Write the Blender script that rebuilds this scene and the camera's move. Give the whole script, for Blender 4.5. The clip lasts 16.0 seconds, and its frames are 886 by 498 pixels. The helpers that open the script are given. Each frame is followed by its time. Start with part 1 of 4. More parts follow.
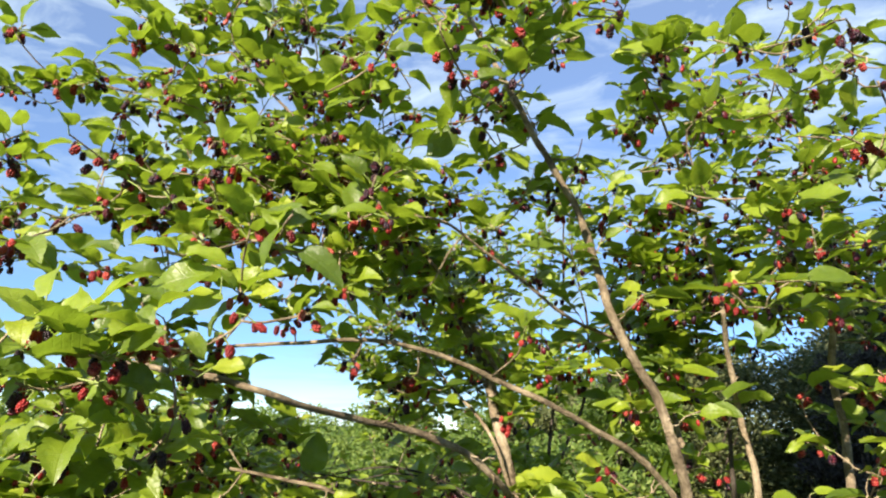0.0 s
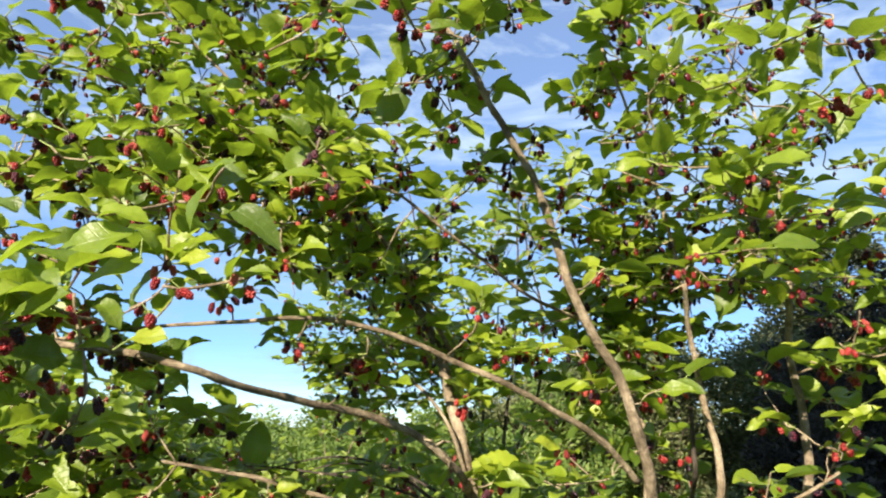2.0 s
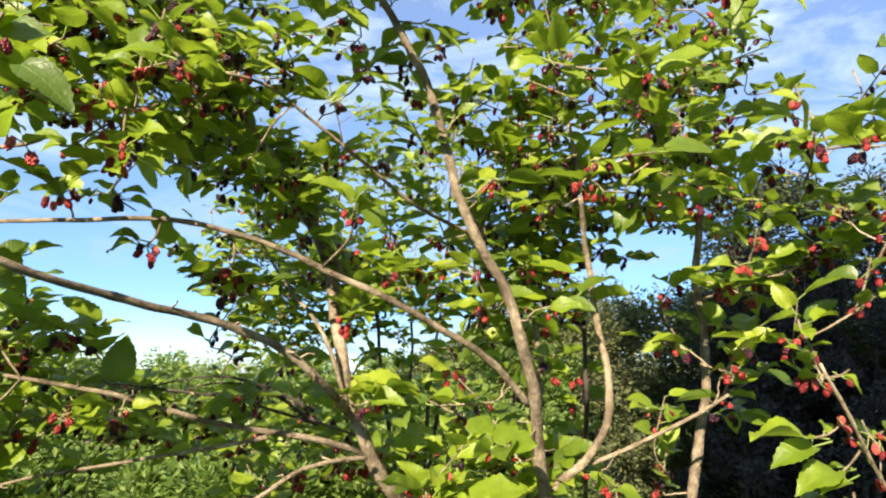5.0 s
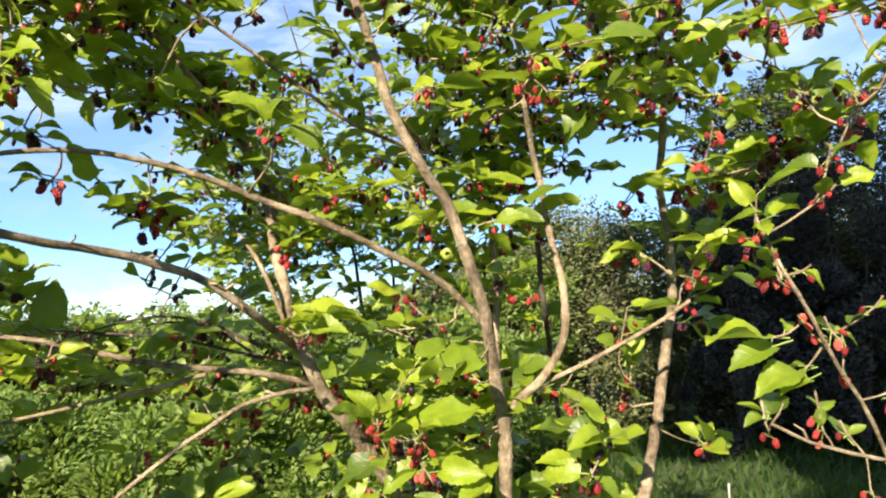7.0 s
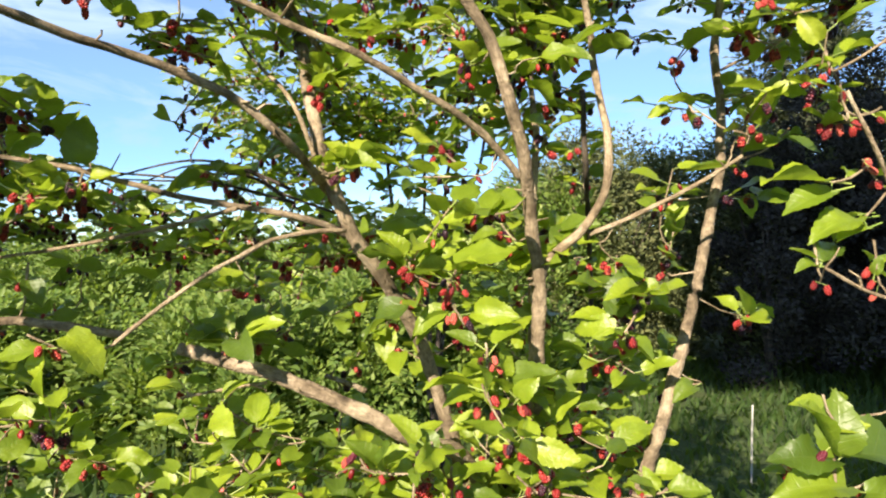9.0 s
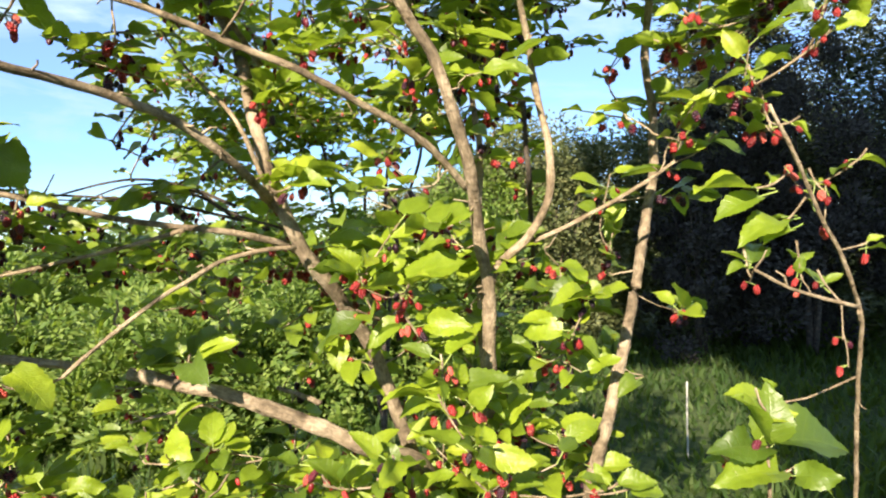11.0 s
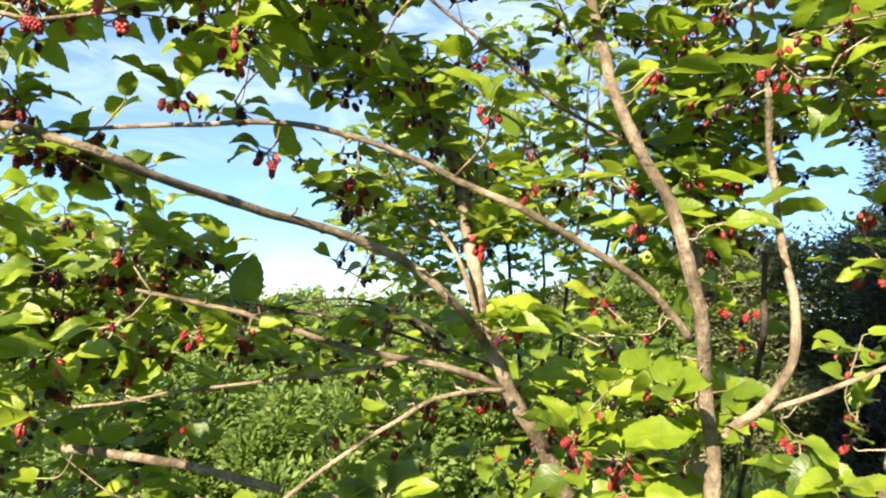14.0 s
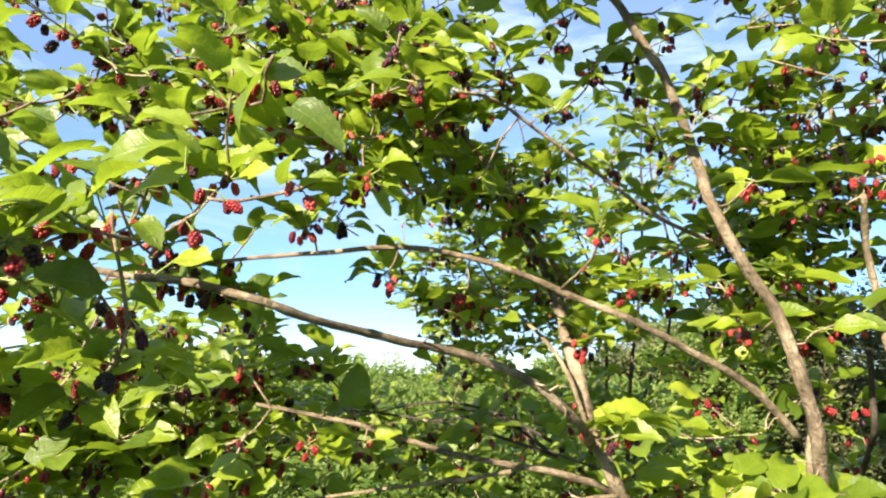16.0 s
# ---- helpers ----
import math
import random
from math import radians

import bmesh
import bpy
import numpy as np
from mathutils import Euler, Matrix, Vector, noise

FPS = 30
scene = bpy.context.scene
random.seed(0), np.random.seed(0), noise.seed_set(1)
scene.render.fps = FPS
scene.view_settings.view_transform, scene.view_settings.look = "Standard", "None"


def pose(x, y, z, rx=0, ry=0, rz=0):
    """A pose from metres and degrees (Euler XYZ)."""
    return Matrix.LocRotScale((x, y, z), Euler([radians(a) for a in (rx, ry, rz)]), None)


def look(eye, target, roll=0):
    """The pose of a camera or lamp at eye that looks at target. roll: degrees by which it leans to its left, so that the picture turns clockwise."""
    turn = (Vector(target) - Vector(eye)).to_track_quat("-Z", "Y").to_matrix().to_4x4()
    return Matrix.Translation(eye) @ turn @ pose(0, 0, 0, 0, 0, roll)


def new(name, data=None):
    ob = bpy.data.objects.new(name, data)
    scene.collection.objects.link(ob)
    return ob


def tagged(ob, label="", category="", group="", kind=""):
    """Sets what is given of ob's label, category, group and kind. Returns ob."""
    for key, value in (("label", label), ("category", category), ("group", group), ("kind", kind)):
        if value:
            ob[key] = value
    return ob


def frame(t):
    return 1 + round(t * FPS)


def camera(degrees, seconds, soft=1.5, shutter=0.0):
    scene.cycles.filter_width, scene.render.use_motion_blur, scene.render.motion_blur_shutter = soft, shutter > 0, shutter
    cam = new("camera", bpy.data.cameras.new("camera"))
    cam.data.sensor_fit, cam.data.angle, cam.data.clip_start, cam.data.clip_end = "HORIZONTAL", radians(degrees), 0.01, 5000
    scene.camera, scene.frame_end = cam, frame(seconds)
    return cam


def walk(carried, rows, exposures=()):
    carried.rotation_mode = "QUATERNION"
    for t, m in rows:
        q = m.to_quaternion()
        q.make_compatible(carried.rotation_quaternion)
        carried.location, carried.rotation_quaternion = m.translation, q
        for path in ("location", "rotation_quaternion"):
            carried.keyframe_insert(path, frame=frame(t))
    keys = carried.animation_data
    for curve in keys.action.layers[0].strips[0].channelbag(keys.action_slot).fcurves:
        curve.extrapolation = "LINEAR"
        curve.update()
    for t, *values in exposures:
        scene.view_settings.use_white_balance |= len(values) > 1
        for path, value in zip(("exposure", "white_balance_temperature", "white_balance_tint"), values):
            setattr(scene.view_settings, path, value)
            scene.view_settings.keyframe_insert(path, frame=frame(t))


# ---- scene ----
cam = camera(66.82, 16.0, soft=2.1)
ROWS = [
    (0.0, 0.0016, -0.0004, 1.5992, 15.01, -2.45, 0.13),
    (0.5, -0.0009, 0.0143, 1.5905, 13.66, -1.07, 0.36),
    (1.0, -0.0025, 0.0353, 1.5895, 13.04, -1.18, -0.34),
    (1.5, -0.0101, 0.0527, 1.5939, 14.70, -0.06, -2.51),
    (2.0, 0.0057, 0.0762, 1.5766, 15.00, -1.16, -3.67),
    (2.5, 0.0554, 0.1068, 1.5788, 14.91, -1.33, -3.21),
    (3.0, 0.0909, 0.1267, 1.5790, 15.16, -1.69, -4.62),
    (3.5, 0.0994, 0.1424, 1.5635, 12.84, -1.74, -6.03),
    (4.0, 0.0991, 0.1450, 1.5490, 11.89, -1.98, -7.21),
    (6.5, 0.2135, 0.1973, 1.5223, 7.46, -0.37, -8.02),
    (7.0, 0.2215, 0.2127, 1.5167, 5.34, 1.99, -7.25),
    (7.5, 0.2101, 0.2324, 1.4952, 3.22, 0.83, -7.20),
    (8.0, 0.2373, 0.2359, 1.4578, 2.48, 0.40, -4.47),
    (8.5, 0.2314, 0.2498, 1.4023, -0.33, 1.06, -3.64),
    (9.0, 0.2131, 0.2565, 1.3914, -0.27, -0.01, -4.90),
    (11.5, 0.1950, 0.2398, 1.4423, -1.51, 2.47, -10.57),
    (12.0, 0.2072, 0.2486, 1.4605, 2.01, 0.27, -7.03),
    (12.5, 0.1849, 0.2814, 1.4744, 3.71, -0.59, -2.14),
    (13.0, 0.1588, 0.2953, 1.4772, 3.77, -1.84, 0.56),
    (13.5, 0.1451, 0.2851, 1.5050, 5.49, -2.72, 2.08),
    (14.0, 0.1202, 0.2882, 1.5132, 5.32, -3.24, 3.20),
    (14.5, 0.0919, 0.2716, 1.5209, 4.39, -2.46, 4.18),
    (15.0, 0.0718, 0.2608, 1.5472, 7.50, -3.37, 4.29),
    (15.5, 0.0343, 0.2456, 1.5530, 9.03, -3.08, 6.93),
    (16.0, 0.0258, 0.2268, 1.5711, 10.49, -1.60, 6.55),
]
walk(cam, [(t, pose(x, y, z, 90 + pitch, roll, yaw)) for t, x, y, z, pitch, roll, yaw in ROWS], 
     [(0.0, 1.35, 6620, 12), (4.0, 1.4, 6680, 12), (7.0, 1.58, 6800, 14), (9.0, 1.55, 6800, 14), (12.5, 1.79, 6800, 14), (16.0, 1.76, 6700, 13)])

# ---------------------------------------------------------------- light
SUN_AZ, SUN_EL = radians(207), radians(29)      # compass direction of the sun (0 = +y, clockwise), height
world = bpy.data.worlds.new("sky")
scene.world = world
world.use_nodes = True
wn, wl = world.node_tree.nodes, world.node_tree.links
wn.clear()
w_out, w_bg, w_sky = wn.new("ShaderNodeOutputWorld"), wn.new("ShaderNodeBackground"), wn.new("ShaderNodeTexSky")
w_sky.sky_type, w_sky.sun_disc = "NISHITA", False
w_sky.sun_elevation, w_sky.sun_rotation = SUN_EL, SUN_AZ
w_sky.altitude, w_sky.air_density, w_sky.dust_density, w_sky.ozone_density = 1500.0, 0.9, 0.0, 2.5
w_co, w_map, w_noise, w_ramp, w_mix = (wn.new(k) for k in ("ShaderNodeTexCoord", "ShaderNodeMapping", "ShaderNodeTexNoise",
                                                           "ShaderNodeValToRGB", "ShaderNodeMixRGB"))
w_map.inputs["Scale"].default_value = (2.2, 2.2, 7.0)
w_noise.inputs["Scale"].default_value, w_noise.inputs["Detail"].default_value = 2.4, 8
w_noise.inputs["Roughness"].default_value, w_noise.inputs["Distortion"].default_value = 0.6, 0.7
w_ramp.color_ramp.elements[0].position, w_ramp.color_ramp.elements[1].position = 0.45, 0.70
w_ramp.color_ramp.elements[0].color = (0.17, 0.17, 0.17, 1)
w_ramp.color_ramp.elements[1].color = (0.95, 0.95, 0.95, 1)
w_mix.inputs["Color2"].default_value = (3.9, 4.35, 4.45, 1)
wl.new(w_co.outputs["Generated"], w_map.inputs["Vector"])
wl.new(w_map.outputs["Vector"], w_noise.inputs["Vector"])
wl.new(w_noise.outputs["Fac"], w_ramp.inputs["Fac"])
wl.new(w_ramp.outputs["Color"], w_mix.inputs["Fac"])
wl.new(w_sky.outputs["Color"], w_mix.inputs["Color1"])
w_tint = wn.new("ShaderNodeMixRGB")
w_tint.blend_type = "MULTIPLY"
w_tint.inputs["Fac"].default_value = 1.0
# clearer and bluer towards the horizon, milkier overhead
w_sep, w_up = wn.new("ShaderNodeSeparateXYZ"), wn.new("ShaderNodeValToRGB")
w_up.color_ramp.elements[0].position, w_up.color_ramp.elements[1].position = 0.0, 0.6
w_up.color_ramp.elements[0].color, w_up.color_ramp.elements[1].color = (0.74, 0.86, 0.98, 1), (1.08, 1.18, 1.34, 1)
w_up.color_ramp.elements.new(0.11).color = (0.59, 0.80, 1.01, 1)
wl.new(w_co.outputs["Generated"], w_sep.inputs[0])
wl.new(w_sep.outputs["Z"], w_up.inputs["Fac"])
wl.new(w_up.outputs["Color"], w_tint.inputs["Color2"])
wl.new(w_mix.outputs["Color"], w_tint.inputs["Color1"])
wl.new(w_tint.outputs["Color"], w_bg.inputs["Color"])
wl.new(w_bg.outputs["Background"], w_out.inputs["Surface"])
w_bg.inputs["Strength"].default_value = 0.083

sun = new("sun", bpy.data.lights.new("sun", "SUN"))
sun.data.energy, sun.data.angle, sun.data.color = 5.0, radians(0.53), (1.0, 0.885, 0.71)
to_sun = Vector((math.sin(SUN_AZ) * math.cos(SUN_EL), math.cos(SUN_AZ) * math.cos(SUN_EL), math.sin(SUN_EL)))
sun.matrix_world = look(to_sun * 30, (0, 0, 0))


# ---------------------------------------------------------------- materials
def material(name, rough=0.6, spec=0.4):
    m = bpy.data.materials.new(name)
    m.use_nodes = True
    n, l = m.node_tree.nodes, m.node_tree.links
    b = n["Principled BSDF"]
    b.inputs["Roughness"].default_value = rough
    b.inputs["Specular IOR Level"].default_value = spec
    return m, n, l, b


def ramp(n, l, source, stops):
    r = n.new("ShaderNodeValToRGB")
    e = r.color_ramp.elements
    while len(e) < len(stops):
        e.new(0.5)
    for k, (p, c) in enumerate(stops):
        e[k].position, e[k].color = p, (*c, 1)
    l.new(source, r.inputs["Fac"])
    return r.outputs["Color"]


def noise_node(n, l, scale, detail=3.0, rough=0.55, vector=None):
    t = n.new("ShaderNodeTexNoise")
    t.inputs["Scale"].default_value, t.inputs["Detail"].default_value, t.inputs["Roughness"].default_value = scale, detail, rough
    if vector is not None:
        l.new(vector, t.inputs["Vector"])
    return t.outputs["Fac"]


def math_node(n, l, op, a, b=None, c=None):
    m = n.new("ShaderNodeMath")
    m.operation = op
    for k, v in enumerate((a, b, c)):
        if v is None:
            continue
        if isinstance(v, (int, float)):
            m.inputs[k].default_value = v
        else:
            l.new(v, m.inputs[k])
    return m.outputs[0]


def mix(n, l, kind, fac, a, b):
    m = n.new("ShaderNodeMixRGB")
    m.blend_type = kind
    for key, v in (("Fac", fac), ("Color1", a), ("Color2", b)):
        if isinstance(v, (int, float)):
            m.inputs[key].default_value = v
        elif isinstance(v, tuple):
            m.inputs[key].default_value = (*v, 1)
        else:
            l.new(v, m.inputs[key])
    return m.outputs["Color"]


def bump(n, l, b, height, strength, distance):
    k = n.new("ShaderNodeBump")
    k.inputs["Strength"].default_value, k.inputs["Distance"].default_value = strength, distance
    l.new(height, k.inputs["Height"])
    l.new(k.outputs["Normal"], b.inputs["Normal"])
    return k.outputs["Normal"]


def leaf_material(name, stops, joined, gloss=0.44, glow=0.385, veins=True, tint=(0.43, 0.62, 0.045), spec=0.68):
    """Living leaf: waxy face, colour from leaf to leaf and blotch to blotch, veins, light shining through."""
    m, n, l, b = material(name, gloss, spec)
    if joined:
        rnd = n.new("ShaderNodeNewGeometry").outputs["Random Per Island"]
    else:
        rnd = n.new("ShaderNodeObjectInfo").outputs["Random"]
    col = ramp(n, l, rnd, stops)
    if veins:
        shift = n.new("ShaderNodeVectorMath")
        l.new(n.new("ShaderNodeUVMap").outputs["UV"], shift.inputs[0])
        l.new(math_node(n, l, "MULTIPLY", rnd, 37.0), shift.inputs[1])
        blotch = noise_node(n, l, 4.5, 4, 0.6, shift.outputs[0])
    else:
        blotch = noise_node(n, l, 9, 3, 0.6, n.new("ShaderNodeTexCoord").outputs["Object"])
    col = mix(n, l, "MULTIPLY", 0.55, col, ramp(n, l, blotch, [(0.3, (0.6, 0.66, 0.6)), (0.7, (1.15, 1.1, 1.0))]))
    normal = None
    if veins:
        uv = n.new("ShaderNodeUVMap").outputs["UV"]
        sep = n.new("ShaderNodeSeparateXYZ")
        l.new(uv, sep.inputs[0])
        across = math_node(n, l, "ABSOLUTE", math_node(n, l, "SUBTRACT", sep.outputs["X"], 0.5))
        rows = math_node(n, l, "FRACT", math_node(n, l, "SUBTRACT", math_node(n, l, "MULTIPLY", sep.outputs["Y"], 7.0),
                                                  math_node(n, l, "MULTIPLY", across, 4.2)))
        side = math_node(n, l, "ABSOLUTE", math_node(n, l, "SUBTRACT", rows, 0.5))
        vein = math_node(n, l, "MINIMUM", math_node(n, l, "MULTIPLY", side, 2.2), math_node(n, l, "MULTIPLY", across, 9.0))
        vein = math_node(n, l, "MINIMUM", math_node(n, l, "MULTIPLY", vein, 5.0), 1.0)
        pale = mix(n, l, "MIX", 0.07, col, (0.34, 0.42, 0.12))
        col = mix(n, l, "MIX", vein, pale, col)
        normal = bump(n, l, b, math_node(n, l, "ADD", math_node(n, l, "MULTIPLY", vein, 0.2), math_node(n, l, "MULTIPLY", blotch, 1.5)), 0.5, 0.0025)
    l.new(col, b.inputs["Base Color"])
    tr, ms = n.new("ShaderNodeBsdfTranslucent"), n.new("ShaderNodeMixShader")
    l.new(mix(n, l, "MIX", 0.55, col, tint), tr.inputs["Color"])
    if normal is not None:
        l.new(normal, tr.inputs["Normal"])
    ms.inputs["Fac"].default_value = glow
    l.new(b.outputs["BSDF"], ms.inputs[1])
    l.new(tr.outputs["BSDF"], ms.inputs[2])
    l.new(ms.outputs["Shader"], n["Material Output"].inputs["Surface"])
    return m


LEAF_STOPS = [(0.0, (0.065, 0.115, 0.013)), (0.25, (0.138, 0.210, 0.016)), (0.6, (0.215, 0.300, 0.018)), (0.9, (0.266, 0.350, 0.023)),
              (1.0, (0.335, 0.40, 0.036))]
leaf_mat = leaf_material("mulberry leaf", LEAF_STOPS, False)
foliage_mat = leaf_material("mulberry foliage", LEAF_STOPS, True)
scrub_mat = leaf_material("scrub leaves", [(0.0, (0.052, 0.100, 0.018)), (0.5, (0.108, 0.172, 0.032)), (1.0, (0.185, 0.245, 0.058))], True, 0.55, 0.3, False, spec=0.3)
hedge_mat = leaf_material("hedge leaves", [(0.0, (0.050, 0.066, 0.028)), (0.5, (0.095, 0.115, 0.042)), (1.0, (0.17, 0.18, 0.075))], True, 0.55, 0.25, False, (0.2, 0.26, 0.07), 0.25)
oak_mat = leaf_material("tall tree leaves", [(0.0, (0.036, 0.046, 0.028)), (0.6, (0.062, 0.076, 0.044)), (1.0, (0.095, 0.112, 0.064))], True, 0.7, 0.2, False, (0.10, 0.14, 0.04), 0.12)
# undergrowth: part of its deep shade is put into the dark grey leaf colour
thicket_mat = leaf_material("undergrowth darkened as shade", [(0.0, (0.040, 0.037, 0.036)), (0.6, (0.066, 0.062, 0.058)), (1.0, (0.095, 0.092, 0.080))], True, 0.9, 0.1, False, (0.05, 0.06, 0.02), 0.05)
grass_mat = leaf_material("grass blades", [(0.0, (0.020, 0.042, 0.012)), (0.6, (0.037, 0.072, 0.019)), (1.0, (0.07, 0.10, 0.034))], True, 0.6, 0.3, False, spec=0.15)


def bark_material(name, dark, mid, light):
    """Bark in patches, with pale lenticels across it, fine cracks along it and darker scars."""
    m, n, l, b = material(name, 0.82, 0.22)
    tc = n.new("ShaderNodeTexCoord")
    big = noise_node(n, l, 26, 5, 0.65, tc.outputs["Object"])
    scars = noise_node(n, l, 9, 6, 0.7, tc.outputs["Object"])
    uv = n.new("ShaderNodeUVMap").outputs["UV"]

    def stretched(across, along, detail):
        mp = n.new("ShaderNodeMapping")
        mp.inputs["Scale"].default_value = (across, along, 1)
        l.new(uv, mp.inputs["Vector"])
        return noise_node(n, l, 1.0, detail, 0.7, mp.outputs["Vector"])

    cracks, pores = stretched(420, 60, 4), noise_node(n, l, 160, 3, 0.6, tc.outputs["Object"])
    col = ramp(n, l, big, [(0.30, dark), (0.48, mid), (0.66, light)])
    col = mix(n, l, "MULTIPLY", 0.75, col, ramp(n, l, cracks, [(0.30, (0.40, 0.36, 0.33)), (0.52, (1.0, 1.0, 1.0)), (0.75, (1.25, 1.25, 1.22))]))
    col = mix(n, l, "MULTIPLY", 0.4, col, ramp(n, l, pores, [(0.35, (0.62, 0.58, 0.54)), (0.6, (1.08, 1.08, 1.06))]))
    col = mix(n, l, "MULTIPLY", 0.8, col, ramp(n, l, scars, [(0.34, (0.32, 0.28, 0.26)), (0.44, (1.0, 1.0, 1.0))]))
    l.new(col, b.inputs["Base Color"])
    bump(n, l, b, math_node(n, l, "ADD", cracks, math_node(n, l, "ADD", pores, math_node(n, l, "MULTIPLY", big, 1.5))), 1.0, 0.0035)
    return m


bark_mat = bark_material("grey brown bark", (0.080, 0.062, 0.041), (0.225, 0.178, 0.120), (0.43, 0.355, 0.25))
twig_mat = bark_material("young twig bark", (0.12, 0.09, 0.056), (0.28, 0.22, 0.145), (0.47, 0.39, 0.275))
# shade of the shrub stems is put into this colour; dark dead twigs share it
old_shaded_mat = bark_material("dark old and shaded bark", (0.032, 0.026, 0.021), (0.07, 0.057, 0.047), (0.15, 0.125, 0.10))


def berry_material(name, stops, joined):
    m, n, l, b = material(name, 0.42, 0.4)
    if joined:
        rnd = n.new("ShaderNodeNewGeometry").outputs["Random Per Island"]
    else:
        rnd = n.new("ShaderNodeObjectInfo").outputs["Random"]
    tc = n.new("ShaderNodeTexCoord")
    col = ramp(n, l, rnd, stops)
    spot = noise_node(n, l, 300 if joined else 5, 2, 0.5, tc.outputs["Object"])
    col = mix(n, l, "MULTIPLY", 0.6, col, ramp(n, l, spot, [(0.3, (0.5, 0.45, 0.5)), (0.65, (1.1, 1.1, 1.1))]))
    l.new(col, b.inputs["Base Color"])
    b.inputs["Subsurface Weight"].default_value = 0.12
    b.inputs["Subsurface Radius"].default_value = (0.004, 0.001, 0.001)
    return m


RED = [(0.0, (0.10, 0.006, 0.009)), (0.35, (0.22, 0.013, 0.014)), (0.75, (0.33, 0.031, 0.027)), (1.0, (0.44, 0.10, 0.07))]
DARK = [(0.0, (0.012, 0.004, 0.010)), (0.6, (0.028, 0.006, 0.018)), (1.0, (0.10, 0.008, 0.02))]
red_mat, dark_mat = berry_material("red unripe berry", RED, False), berry_material("black ripe berry", DARK, False)
red_joined, dark_joined = berry_material("red berries", RED, True), berry_material("black berries", DARK, True)
stalk_mat, sn, sl, sb = material("green stalk", 0.5, 0.4)
sl.new(ramp(sn, sl, noise_node(sn, sl, 40), [(0.3, (0.16, 0.24, 0.05)), (0.7, (0.30, 0.36, 0.10))]), sb.inputs["Base Color"])


# ---------------------------------------------------------------- mesh helpers
def part(name, mesh, material_, parent, label="", matrix=None):
    """One mesh object under a thing or a part."""
    if material_ is not None and not mesh.materials:
        mesh.materials.append(material_)
    ob = new(name, mesh)
    ob.parent = parent
    if matrix is not None:
        ob.matrix_basis = matrix
    if label:
        ob["label"] = label
    return ob


def mesh_from(name, verts, faces, uv=None, smooth=True):
    me = bpy.data.meshes.new(name)
    me.from_pydata([tuple(v) for v in verts], [], [tuple(f) for f in faces])
    if uv is not None:
        layer = me.uv_layers.new(name="UVMap")
        idx = np.empty(len(me.loops), dtype=np.int32)
        me.loops.foreach_get("vertex_index", idx)
        layer.data.foreach_set("uv", np.asarray(uv, dtype=np.float32)[idx].ravel())
    if smooth:
        me.polygons.foreach_set("use_smooth", [True] * len(me.polygons))
    me.update()
    return me


def spline(points, step):
    """Catmull-Rom line through the points, sampled about every step metres."""
    p = [Vector(q) for q in points]
    p = [2 * p[0] - p[1]] + p + [2 * p[-1] - p[-2]]
    out = []
    for a, b, c, d in zip(p, p[1:], p[2:], p[3:]):
        k = max(2, int((c - b).length / step))
        for i in range(k):
            t = i / k
            out.append(0.5 * (2 * b + (c - a) * t + (2 * a - 5 * b + 4 * c - d) * t * t + (3 * b - a - 3 * c + d) * t ** 3))
    out.append(p[-2])
    return out


def limb_mesh(name, points, r0, r1, sides=10, step=0.012, knots=0.07, rng=None, ragged=0.11):
    """A tapered, slightly knotty limb along a line, closed at both ends."""
    rng = rng or random.Random(len(points))
    line = spline(points, step)
    sway = min(0.35 * (r0 + r1) / 2, 0.0022)
    for i, c in enumerate(line[1:-1]):
        line[i + 1] = c + sway * noise.noise_vector(c * 24)
    total = sum((b - a).length for a, b in zip(line, line[1:]))
    verts, faces, uv = [], [], []
    up = Vector((0.31, 0.22, 0.93))
    s, phase = 0.0, rng.random() * 6
    node_at = [rng.uniform(0, total) for _ in range(max(1, int(total / knots)))]
    for i, c in enumerate(line):
        if i:
            s += (c - line[i - 1]).length
        d = (line[min(i + 1, len(line) - 1)] - line[max(i - 1, 0)]).normalized()
        x = d.cross(up)
        x = x.normalized() if x.length > 0.05 else d.cross(Vector((1, 0, 0))).normalized()
        y = d.cross(x)
        f = s / total
        r = r0 + (r1 - r0) * f
        swell = sum(math.exp(-((s - q) / 0.006) ** 2) for q in node_at)
        r *= 1 + 0.16 * min(swell, 1.2) + ragged * 0.5 * noise.noise(Vector((s * 35, phase, 0)))
        for k in range(sides):
            a = 2 * math.pi * k / sides
            q = r * (1 + ragged * noise.noise(Vector((math.cos(a) * 1.3 + phase, math.sin(a) * 1.3, s * 40))))
            verts.append(c + x * math.cos(a) * q + y * math.sin(a) * q)
            uv.append((abs(2 * k / sides - 1) * r * 3, s))
        if i:
            o = (i - 1) * sides
            for k in range(sides):
                faces.append((o + k, o + (k + 1) % sides, o + sides + (k + 1) % sides, o + sides + k))
    n = len(verts)
    verts += [line[0], line[-1]]
    uv += [(0, 0), (0, total)]
    for k in range(sides):
        faces.append((n, (k + 1) % sides, k))
        faces.append((n + 1, n - 2 - sides + 2 + k, n - sides + (k + 1) % sides))
    return mesh_from(name, verts, faces, uv)


WIDTHS = (0.04, 0.255, 0.345, 0.385, 0.40, 0.40, 0.385, 0.36, 0.32, 0.265, 0.19, 0.09, 0.0)


